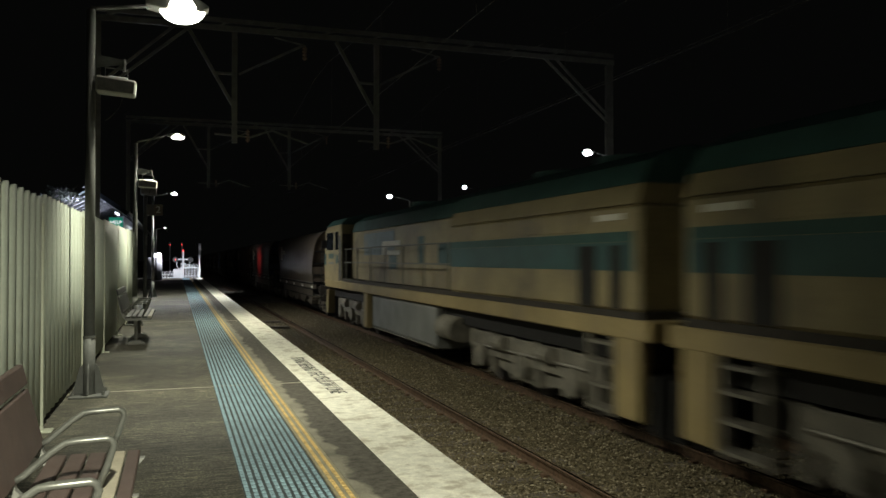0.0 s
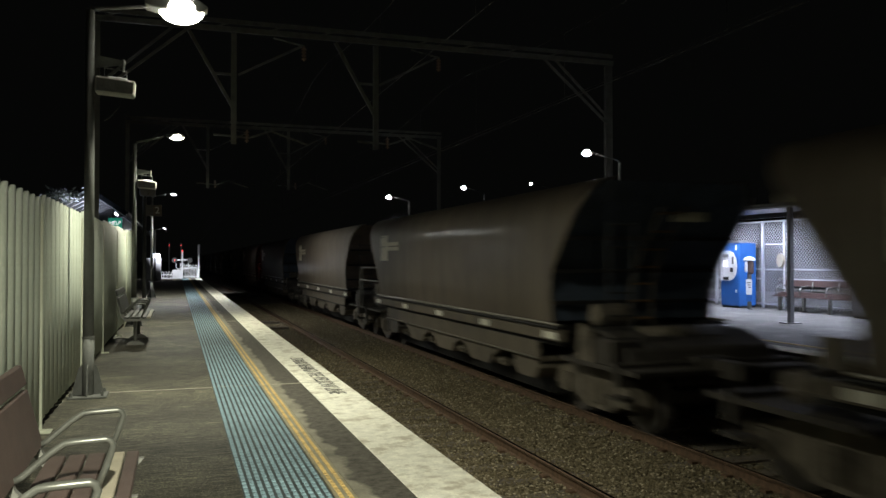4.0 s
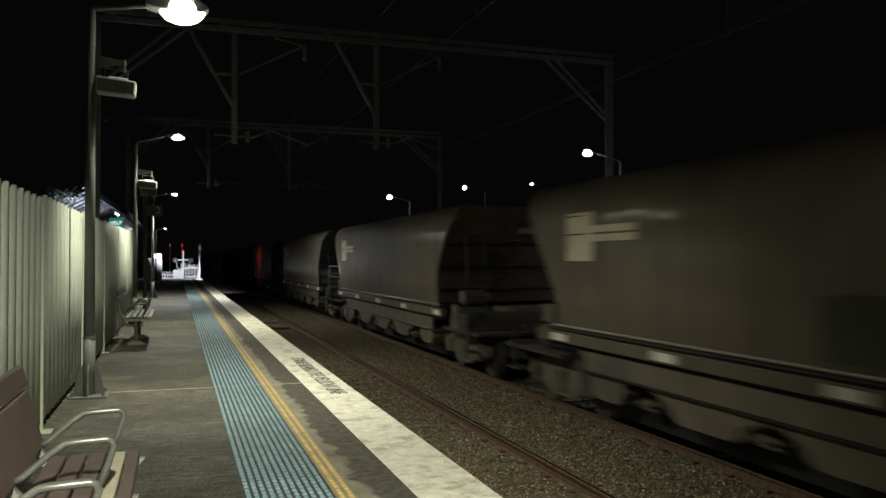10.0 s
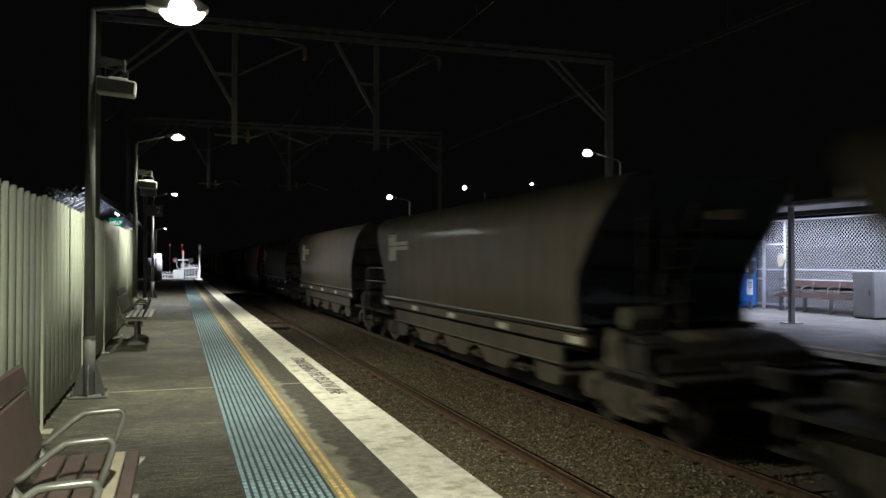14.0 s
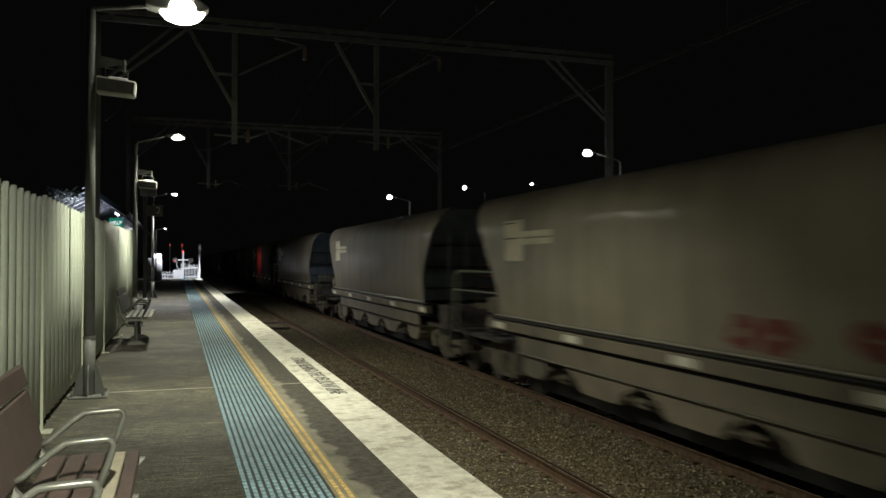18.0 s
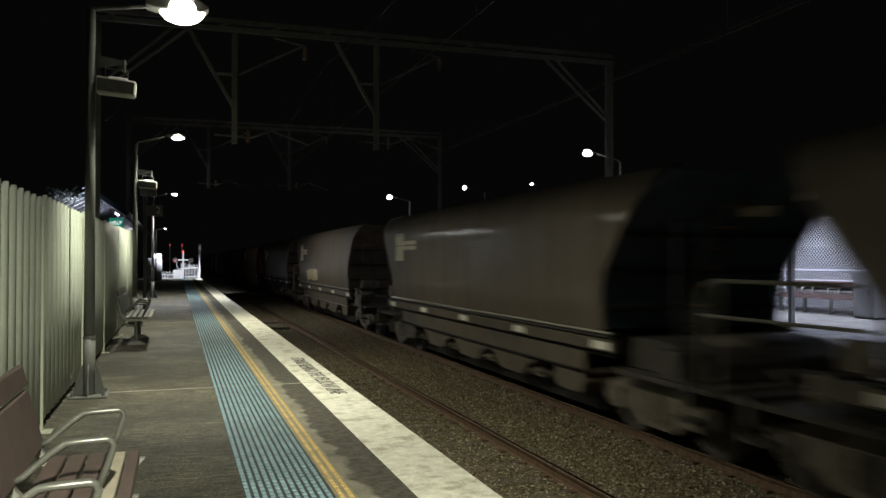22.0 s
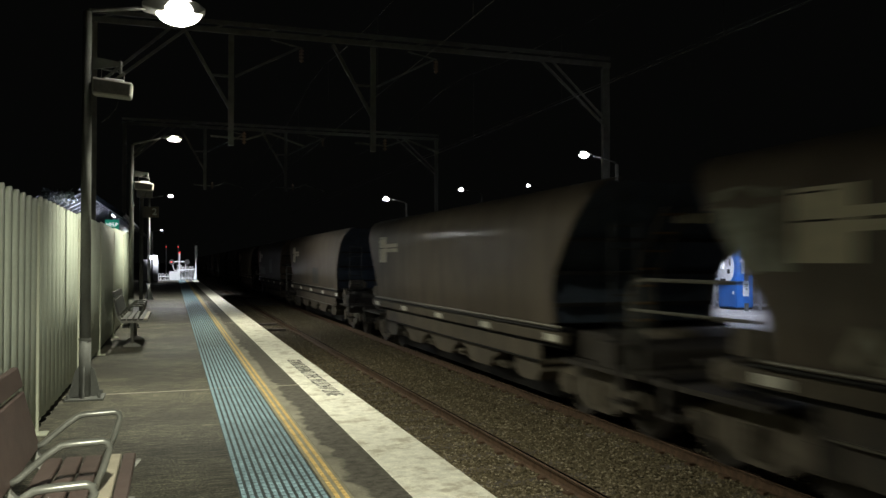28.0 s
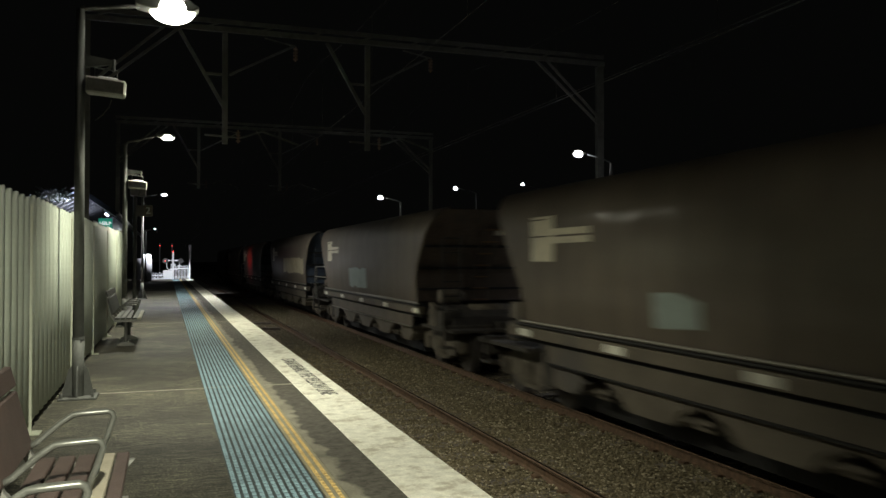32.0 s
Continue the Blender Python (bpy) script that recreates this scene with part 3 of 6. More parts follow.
# far platform
platform_far = solid("platform_far", prism(B(), [(EDGE2 + 0.12, -1.45), (24, -1.45), (24, -0.004), (EDGE2, -0.004), (EDGE2, -0.2), (EDGE2 + 0.12, -0.2)], "y", -30, 60),
                     "pale_concrete", "concrete platform on the other side of the tracks", kind="structure")
for k in range(-3, 22):
    part("coping", box(B(), EDGE2, EDGE2 + 0.45, k * 2.7, k * 2.7 + 2.692, -0.1, 0.003), "coping", platform_far)
part("yellow_line", box(B(), EDGE2 + 0.78, EDGE2 + 0.88, -10, 58, -0.02, 0.002), "yellow", platform_far)

# ---- fence on the near platform ----
FX = -0.98


def picket_mesh(h):
    """A half-round steel picket with a domed top, its foot clear of the ground."""
    bm = B()
    n, w, d = 10, 0.226, 0.020
    prof = [(d * math.sin(math.pi * i / n) ** 0.7, -w / 2 + w * i / n) for i in range(n + 1)]
    lo, hi = [], []
    for x, y in prof:
        lo.append(bm.verts.new((x, y, 0.085)))
        hi.append(bm.verts.new((x, y, h - 0.10 + 0.10 * math.sqrt(max(0, 1 - (2 * y / w) ** 2)))))
    for i in range(n):
        bm.faces.new((lo[i], lo[i + 1], hi[i + 1], hi[i]))
    back = [bm.verts.new((-0.004, y, z.co.z)) for (x, y), z in zip(prof, hi)]
    base = [bm.verts.new((-0.004, y, 0.085)) for x, y in prof]
    for i in range(n):
        bm.faces.new((hi[i], hi[i + 1], back[i + 1], back[i]))
        bm.faces.new((base[i], base[i + 1], lo[i + 1], lo[i]))
        bm.faces.new((back[i], back[i + 1], base[i + 1], base[i]))
    return bm


fence = thing("steel_fence", pose(0, 0, 0), "cream ribbed steel fence with rounded picket tops behind the platform", "fence")
y = 1.3
while y < 19.5:
    h = 1.775 + 0.0116 * (y - 4)
    bm = box(box(B(), -0.05, -0.006, 0.0, 2.68, 0.3, 0.36), -0.05, -0.006, 0.0, 2.68, 1.40, 1.46)
    panel = part("panel", bm, "fence_post", fence, at=(FX, y, 0))
    pk = shape("picket", picket_mesh(h), "fence", smooth=True)
    for i in range(11):
        part("picket", pk, "", panel, at=(0, 0.135 + i * 0.243, 0))
    part("post", box(B(), -0.07, 0.026, -0.016, 0.010, 0, h - 0.08), "fence_post", panel, bevel=0.004)
    part("foot_plate", box(B(), -0.06, 0.09, -0.08, 0.06, 0, 0.012), "fence_post", panel, bevel=0.003)
    y += 2.70
end_post = thing("fence_end_post", pose(FX, 20.25, 0), "cream square steel post closing the platform fence", "fence post")
part("post", box(B(), -0.06, 0.06, -0.06, 0.06, 0, 1.99), "fence_post", end_post, bevel=0.005)
part("cap", box(B(), -0.07, 0.07, -0.07, 0.07, 1.99, 2.01), "fence_post", end_post)

# ---- lamp posts ----


def lamp_head(parent, x, z, sign, glow, big=1.0, flat=1.0):
    """A cobra-head lantern pointing along x, with a glowing bowl."""
    bm = B()
    out = [(0.0, -0.02), (0.16, -0.05), (0.52, -0.05), (0.60, 0.0), (0.50, 0.07), (0.18, 0.07), (0.0, 0.03)]
    prism(bm, [(x + sign * (a - 0.25) * big, z + b * big) for a, b in out], "y", -0.11 * big, 0.11 * big)
    head = part("lantern", bm, "lampcase", parent, "grey street lantern", bevel=0.012)
    # bowl is oversized to take in the glare around the lamp
    bm = B()
    bmesh.ops.create_uvsphere(bm, u_segments=16, v_segments=8, radius=1.0)
    for v in bm.verts:
        v.co = Vector((x + sign * 0.09 * big + v.co.x * 0.22 * big, v.co.y * 0.14 * big, z - 0.02 * big + v.co.z * 0.14 * big * flat))
    part("bowl", bm, glow, head, "glowing lamp bowl", smooth=True)
    return head


def loudspeaker(parent, z, y=-0.02):
    """A white box loudspeaker hung on a bracket from the post."""
    b = part("speaker_bracket", prism(B(), [(0.05, z + 0.27), (0.05, z + 0.15), (0.32, z + 0.20), (0.32, z + 0.23)], "y", -0.015, 0.015), "galv", parent)
    part("hanger", tube(B(), [(0.13, y, z + 0.02), (0.13, y, z + 0.15), (0.33, y, z + 0.13), (0.33, y, z + 0.01)], 0.008, 6), "galv", b)
    part("pin", rod(B(), (0.30, y, z + 0.12), (0.30, y, z + 0.24), 0.015), "galv", b)
    s = part("speaker", prism(B(), [(0.055, z - 0.11), (0.405, z - 0.135), (0.415, z + 0.01), (0.055, z + 0.045)], "y", y - 0.15, y + 0.02), "box_white", parent, "white box loudspeaker", bevel=0.015)
    part("grille", prism(B(), [(0.072, z - 0.097), (0.388, z - 0.12), (0.394, z - 0.012), (0.072, z + 0.02)], "y", y - 0.156, y - 0.149), "grille", s, "dark speaker grille")
    part("top_cover", prism(B(), [(0.14, z + 0.02), (0.36, z + 0.0), (0.33, z + 0.045), (0.17, z + 0.055)], "y", y - 0.1, y + 0.1), "white", s, bevel=0.01)
    part("cable", tube(B(), [(0.28, y, z - 0.15), (0.26, y, z - 0.22), (0.2, y, z - 0.3), (0.13, y, z - 0.36)], 0.006, 6), "dark", s)


def lamp_post(x, y, h, side, glow, speaker=0.0, arm=0.74, big=1.0, flat=1.0, finish_name="galv", rise=0.10):
    post = thing("lamp_post", pose(x, y, 0), "galvanised steel platform lamp post with a lit lantern on an arm", "lamp post", "platform lamp posts")
    part("pole", rod(B(), (0, 0, 0.55), (0, 0, h), 0.050, 16, 0.040), finish_name, post, smooth=True)
    part("pole_base", rod(B(), (0, 0, 0.0), (0, 0, 0.56), 0.054, 16), finish_name, post, smooth=True)
    part("collar", rod(B(), (0, 0, 0.555), (0, 0, 0.575), 0.058, 16), "galv", post)
    plate = part("base_plate", box(B(), -0.165, 0.175, -0.165, 0.165, 0.0, 0.022), "galv", post, bevel=0.005)
    for a in range(4):
        c, s = math.cos(a * math.pi / 2), math.sin(a * math.pi / 2)
        bm = prism(B(), [(0.045, 0.02), (0.14, 0.02), (0.135, 0.06), (0.085, 0.27), (0.053, 0.31)], "y", -0.006, 0.006)
        bmesh.ops.transform(bm, matrix=pose(0, 0, 0, 0, 0, 90 * a), verts=bm.verts[:])
        part("gusset", bm, "galv", post)
    for sx in (-0.135, 0.135):
        for sy in (-0.13, 0.13):
            part("bolt", rod(B(), (sx, sy, 0.02), (sx, sy, 0.06), 0.014, 6), "galv", plate)
    part("arm", tube(B(), [(0, 0, h - 0.02), (side * 0.05, 0, h + 0.2 * rise), (side * 0.3, 0, h + 0.55 * rise), (side * (arm - 0.2), 0, h + 0.9 * rise)], 0.020, 8), "galv", post, smooth=True)
    lamp_head(post, side * arm, h + rise, side, glow, big, flat)
    if speaker:
        loudspeaker(post, speaker)
    return post


lamp_post(-0.79, 8.3, 3.70, 1, "lamp_glow", 3.0)
lamp_post(-0.79, 17.0, 3.62, 1, "lamp_glow", 2.85, big=0.62, flat=0.75, rise=0.19)
lamp_post(-0.79, 29.2, 3.48, 1, "cool_glow", arm=0.66, big=0.42, flat=0.7, rise=0.12, finish_name="gantry")
end_lamp = lamp_post(-1.25, 53.0, 3.2, 1, "cool_glow", arm=0.5, big=0.4, flat=0.4, finish_name="gantry")
# added plate, blocks the lamp's light towards the train
part("visor", box(B(), 0.64, 0.655, -0.6, 1.2, 3.09, 3.36), "dark", end_lamp, "added plate blocking lamplight towards the train")
lamp_post(-0.79, -1.4, 3.70, 1, "lamp_glow")
for x, y, z in LAMPS_FAR:
    lamp_post(x, y, z + 0.06, -1, "cool_glow", arm=0.85, big=0.55, finish_name="gantry", rise=0.2)
for x, y, h, s in ((19.25, 53.0, 6.4, 0.8), (26.3, 57.0, 7.25, 0.7)):
    p = thing("street_lamp", pose(x, y, -1.45), "tall grey street lamp lit beyond the far platform", "street lamp", "street lamps")
    part("pole", rod(B(), (1.6, 0, 0), (1.6, 0, h + 1.2), 0.06, 10, 0.045), "galv", p, smooth=True)
    part("arm", tube(B(), [(1.6, 0, h + 1.18), (1.3, 0, h + 1.3), (0.2, 0, h + 1.48)], 0.03), "galv", p)
    lamp_head(p, 0.1, h + 1.5, -1, "cool_glow", s)

# platform number sign on its own post
sg = thing("platform_sign", pose(-0.79, 22.3, 0), "dark brown-grey sign with a white numeral on a grey post", "sign")
part("post", rod(B(), (0, 0, 0), (0, 0, 3.0), 0.05, 12), "galv", sg, smooth=True)
part("base_plate", box(B(), -0.14, 0.14, -0.14, 0.14, 0, 0.02), "galv", sg)
pn = part("panel", box(B(), 0.02, 0.43, -0.09, -0.05, 2.46, 2.75), "signface", sg, "dark sign panel", bevel=0.008)
part("plate", box(B(), 0.22, 0.425, -0.095, -0.091, 2.475, 2.735), "sleeper", pn, "brown number plate")
words("2", 0.25, "white", Matrix.Translation((0.32, -0.099, 2.605)) @ pose(0, 0, 0, 90, 0, 0), pn)
spk = part("speaker", prism(B(), [(-0.12, 3.0), (0.27, 2.98), (0.27, 3.15), (-0.12, 3.2)], "y", -0.15, 0.15), "grille", sg, bevel=0.015)
part("top_cover", prism(B(), [(-0.08, 3.19), (0.25, 3.14), (0.20, 3.22), (-0.03, 3.25)], "y", -0.12, 0.12), "white", spk)

# ---- benches ----


def bench(m, length, group, pale=3, board="slat"):
    """A pedestal seat: seat slats and a backrest of boards across cast frames with tube arm rests. Local: y along, x to the front."""
    b = thing("bench", m, ("brown" if board == "slat" else "dark grey") + " slatted bench with grey metal arm rests by the fence", "bench", group)
    for i, (x, hw) in enumerate(((-0.155, 0.034), (-0.075, 0.034), (0.005, 0.034), (0.085, 0.034), (0.152, 0.026))):
        part("seat_slat", box(B(), x - hw, x + hw, 0, length, 0.425, 0.45), "slat_pale" if i == pale else board, b, "bare pale slat" if i == pale else "", bevel=0.005)
    for z0, z1, x in ((0.50, 0.745, -0.235), (0.765, 0.85, -0.30)):
        bm = prism(B(), [(x, z0), (x + 0.025, z0), (x + 0.025 - (z1 - z0) * 0.26, z1), (x - (z1 - z0) * 0.26, z1)], "y", 0, length)
        part("back_board", bm, board, b, bevel=0.005)
    n = max(2, round(length / 0.62) + 1)
    for i in range(n):
        y = 0.03 + (length - 0.06) * i / (n - 1)
        part("arm_rest", tube(B(), [(-0.23, y, 0.50), (-0.19, y, 0.525), (-0.10, y, 0.60), (-0.05, y, 0.632), (-0.02, y, 0.638), (0.09, y, 0.64), (0.105, y, 0.633), (0.112, y, 0.615), (0.09, y, 0.54), (0.05, y, 0.44)], 0.0135, 10), "steel", b, smooth=True)
        part("seat_frame", prism(B(), [(-0.30, 0.72), (-0.24, 0.46), (-0.18, 0.385), (0.17, 0.39), (0.20, 0.424), (-0.16, 0.424), (-0.21, 0.48), (-0.27, 0.73)], "y", y - 0.018, y + 0.018), "bench_frame", b)
    for y in (0.35, length - 0.35):
        leg = part("leg", rod(B(), (-0.05, y, 0.0), (-0.05, y, 0.38), 0.026, 10), "bench_frame", b, smooth=True)
        part("foot", prism(B(), [(-0.19, 0), (0.09, 0), (0.06, 0.03), (0.0, 0.06), (-0.1, 0.06), (-0.16, 0.03)], "y", y - 0.06, y + 0.06), "bench_frame", leg, bevel=0.006)
    return b


bench(pose(-0.33, 1.95, 0), 1.88, "platform benches")
bench(pose(-0.54, 12.8, 0), 1.9, "platform benches", 4, "slat_dark")

# ---- left of the fence: waiting shed, help sign ----
shed = thing("waiting_shed", pose(0, 0, 0), "open gabled awning with a lit corrugated roof behind the fence", "awning")
for i in range(22):
    y = 23.4 + i * 0.95
    part("roof_sheet", prism(B(), [(-3.3, 2.62), (-2.2, 3.22), (-2.2, 3.25), (-3.3, 2.65)], "y", y, y + 0.945), "roof", shed)
    part("roof_sheet", prism(B(), [(-2.195, 3.22), (-1.33, 2.62), (-1.33, 2.65), (-2.195, 3.25)], "y", y, y + 0.945), "roof", shed)
    part("rafter", prism(B(), [(-3.25, 2.54), (-2.2, 3.12), (-2.2, 3.21), (-3.25, 2.64)], "y", y + 0.1, y + 0.16), "dark", shed)
    part("rafter", prism(B(), [(-2.19, 3.12), (-1.40, 2.56), (-1.40, 2.66), (-2.19, 3.21)], "y", y + 0.1, y + 0.16), "dark", shed)
part("barge_board", prism(B(), [(-2.2, 3.12), (-1.30, 2.50), (-1.30, 2.64), (-2.2, 3.27)], "y", 23.33, 23.39), "window", shed, "glossy dark barge board")
part("barge_trim", prism(B(), [(-2.2, 3.09), (-1.30, 2.47), (-1.30, 2.495), (-2.2, 3.115)], "y", 23.33, 23.40), "roof", shed, "pale trim strip")
part("ridge_cap", rod(B(), (-2.2, 23.4, 3.25), (-2.2, 44.3, 3.25), 0.04, 8), "roof", shed)
part("gutter", box(B(), -1.33, -1.24, 23.4, 44.3, 2.56, 2.63), "dark", shed)
for y in (28.0, 34.0):
    part("tube_lamp", box(B(), -1.91, -1.87, y, y + 1.2, 2.815, 2.845), "tube_glow", shed, "lit fluorescent batten")
for y in (24.0, 30.0, 38.0, 44.0):
    part("post", box(B(), -3.25, -3.15, y, y + 0.1, 0, 2.6), "galv", shed)
shop = thing("platform_building", pose(0, 0, 0), "pale blue-grey station building wall beside the platform", "building")
part("wall", box(B(), -1.70, -1.50, 25.5, 33.0, 0, 2.60), "wall", shop)
part("wall", box(B(), -3.1, -1.72, 32.8, 33.0, 0, 2.60), "wall", shop)
part("doorway", box(B(), -1.502, -1.49, 27.0, 28.0, 0, 2.1), "dark", shop, "dark doorway")
hp = thing("help_sign", pose(-1.55, 23.0, 2.0), "small green lit sign with white lettering hanging over the fence", "sign")
part("panel", box(B(), -0.17, 0.17, -0.03, 0.03, 0.16, 0.43), "green", hp, bevel=0.005)
words("HELP", 0.13, "white_glow", Matrix.Translation((0, -0.033, 0.295)) @ pose(0, 0, 0, 90, 0, 0), hp)
part("hanger", rod(B(), (-0.1, 0.0, 0.42), (-0.1, 0.45, 0.75), 0.01, 6), "galv", hp)
part("hanger", rod(B(), (0.1, 0.0, 0.42), (0.1, 0.45, 0.66), 0.01, 6), "galv", hp)

tree = thing("tree", pose(-2.80, 22.9, 0), "small dark tree with glossy leaves in front of the awning", "tree")
part("trunk", tube(B(), [(-0.2, 0.0, 0), (-0.18, -0.05, 1.2), (-0.1, 0.0, 2.1), (0.0, 0.0, 2.75)], 0.05, 8), "sleeper", tree)
for k in range(5):
    part("limb", rod(B(), (-0.06, 0.0, 2.3 + 0.08 * k), (0.32 * math.cos(k * 2.2), 0.32 * math.sin(k * 2.2), 2.85 + 0.05 * k), 0.015, 6, 0.006), "sleeper", tree)
bm, r = B(), random.Random(8)
for k in range(420):
    c = Vector((r.gauss(0.0, 0.20), r.gauss(0, 0.25), 2.98 + r.gauss(0, 0.085)))
    q = Euler((r.uniform(-1, 1), r.uniform(-1, 1), r.uniform(0, 6.3))).to_matrix()
    w, l = 0.026, r.uniform(0.05, 0.09)
    bm.faces.new([bm.verts.new(c + q @ Vector(p)) for p in ((-l, 0, 0), (-l * 0.2, -w, 0.012), (l, 0, 0), (-l * 0.2, w, 0.012))])
part("crown", bm, "leaf", tree, "glossy green leaves")

# ---- end of the near platform ----
cb = thing("equipment_cabinet", pose(-1.36, 55.1, 0), "grey equipment cabinet with a small lit panel on top", "cabinet")
part("body", box(B(), -0.45, 0.45, -0.3, 0.3, 0.05, 1.45), "cabinet", cb, bevel=0.02)
part("plinth", box(B(), -0.43, 0.43, -0.28, 0.28, 0, 0.05), "dark", cb)
part("door_plate", box(B(), -0.05, 0.15, -0.315, -0.30, 0.75, 1.0), "cabinet", cb)
part("top_panel", box(B(), -0.1, 0.38, -0.1, 0.1, 1.46, 1.72), "white_glow", cb, "pale lit panel")


def loop_fence(x0, x1, y, z0, h, n, name="loop_top_fence"):
    f = thing(name, pose(0, y, z0), "white loop-topped metal pedestrian fence", "fence", "white fences")
    for i in range(n):
        a = x0 + (x1 - x0) * i / n
        b = a + (x1 - x0) / n * 0.62
        c = (a + b) / 2
        part("loop", tube(B(), [(a, 0, 0), (a, 0, h - 0.1), (a + 0.03, 0, h - 0.03), (c, 0, h), (b - 0.03, 0, h - 0.03), (b, 0, h - 0.1), (b, 0, 0)], 0.018, 6), "white", f)
    part("rail", box(B(), x0, x1, -0.015, 0.015, h - 0.25, h - 0.2), "white", f)
    part("rail", box(B(), x0, x1, -0.015, 0.015, 0.12, 0.16), "white", f)


loop_fence(-1.0, 0.15, 61.5, -0.15, 0.62, 5)
loop_fence(0.28, 1.5, 60.2, 0.0, 0.98, 6)
wp = thing("gate_post", pose(1.55, 60.0, 0), "tall white post at the end of the platform", "post")
part("post", box(B(), -0.05, 0.05, -0.05, 0.05, 0, 1.4), "white", wp)
part("marker", box(B(), -0.07, 0.09, -0.04, 0.04, 1.4, 2.45), "white", wp, "white reflective marker")
part("brace", bar(B(), (-0.1, 0, 0.0), (0.0, 0, 1.2), 0.05, 0.05), "white", wp)
solid("white_box", box(B(), -0.25, 0.45, 62.3, 62.9, -0.3, 0.6), "white", "low white equipment box beyond the platform ramp", "box", bevel=0.02)


def crossing_signal(x, y, z0):
    c = thing("crossing_signal", pose(x, y, z0), "white level crossing mast with hooded red lights and guard", "crossing signal")
    part("mast", rod(B(), (0, 0, 0), (0, 0, 2.9), 0.06, 10), "white", c)
    part("bell", rod(B(), (0, -0.08, 2.9), (0, 0.08, 2.9), 0.06, 12), "red_glow", c, "red lit top lamp")
    bm = tube(B(), [(-0.45, -0.05, 2.35), (-0.45, -0.05, 1.75), (-0.35, -0.05, 1.55), (0.35, -0.05, 1.55), (0.45, -0.05, 1.75), (0.45, -0.05, 2.35)], 0.035, 6)
    part("guard", bm, "white", c)
    part("cross_arm", box(B(), -0.55, 0.55, -0.04, 0.04, 2.18, 2.27), "white", c)
    for sx in (-0.55, 0.55):
        hood = part("hood", rod(B(), (sx, -0.1, 2.2), (sx, 0.12, 2.2), 0.2, 12), "dark", c, "dark signal background")
        if sx < 0:
            part("lens", rod(B(), (sx, -0.13, 2.2), (sx, -0.09, 2.2), 0.045, 12), "red_glow", hood, "lit red lens")
    part("ladder_rung", box(B(), -0.2, 0.2, -0.03, 0.03, 1.9, 1.95), "white", c)


crossing_signal(0.45, 63.5, -0.9)
for x, y, z, mx in ((-0.55, 70, 2.55, "red_glow"), (0.40, 70, 2.55, "red_glow"), (0.08, 70, -0.35, "red_glow")):
    s = thing("red_lamp", pose(x, y, z), "small lit red signal lamp on a dark post", "signal lamp", "red signal lamps")
    part("post", rod(B(), (0, 0.1, -3.9 if z > 0 else -1.1), (0, 0.1, 0.2), 0.05, 8), "dark", s)
    part("lens", rod(B(), (0, -0.05, 0), (0, 0.05, 0), 0.04, 12), mx, s, "lit red lens")

# ---- far platform: shelter ----
SY0, SY1 = 10.4, 24.4
sh = thing("shelter", pose(0, 0, 0), "steel platform shelter with a lit ceiling on slim grey posts", "shelter")
for y in (10.25, 13.3, 16.34, 19.4, 22.4):
    p = part("post", box(B(), 11.945, 12.035, y - 0.045, y + 0.045, 0, 2.39), "cabinet", sh, "slim grey square post")
    part("foot_plate", box(B(), 11.82, 12.15, y - 0.14, y + 0.14, 0, 0.02), "cabinet", p)
for k in range(15):
    part("ceiling_sheet", prism(B(), [(11.86, 2.39), (14.0, 2.47), (14.0, 2.50), (11.86, 2.42)], "y", SY0 + k * 0.97, SY0 + k * 0.97 + 0.955), "roof", sh)
part("roof", prism(B(), [(11.82, 2.43), (14.0, 2.51), (15.5, 2.54), (15.5, 2.60), (11.82, 2.49)], "y", SY0, SY1 + 0.6), "gantry", sh)
part("beam", box(B(), 14.02, 14.08, SY0, SY1 + 0.6, 2.36, 2.535), "dark", sh)
for k in range(6):
    y = SY0 + 0.4 + k * 2.3
    part("tube_lamp", box(B(), 14.17, 14.23, y, y + 1.4, 2.41, 2.45), "tube_glow", sh, "lit fluorescent batten")
part("gutter", box(B(), 15.40, 15.5, SY0, SY1 + 0.6, 2.46, 2.535), "cabinet", sh)


def turn_up(profile, n=14):
    """A shape turned about the z axis: profile of (radius, z) from below to the tip."""
    bm = B()
    rings = [[bm.verts.new((q * math.cos(2 * math.pi * i / n), q * math.sin(2 * math.pi * i / n), z)) for i in range(n)] for q, z in profile[:-1]]
    tip = bm.verts.new((0, 0, profile[-1][1]))
    bm.faces.new(rings[0][::-1])
    for a, b in zip(rings, rings[1:]):
        for i in range(n):
            bm.faces.new((a[i], a[(i + 1) % n], b[(i + 1) % n], b[i]))
    for i in range(n):
        bm.faces.new((rings[-1][i], rings[-1][(i + 1) % n], tip))
    return bm


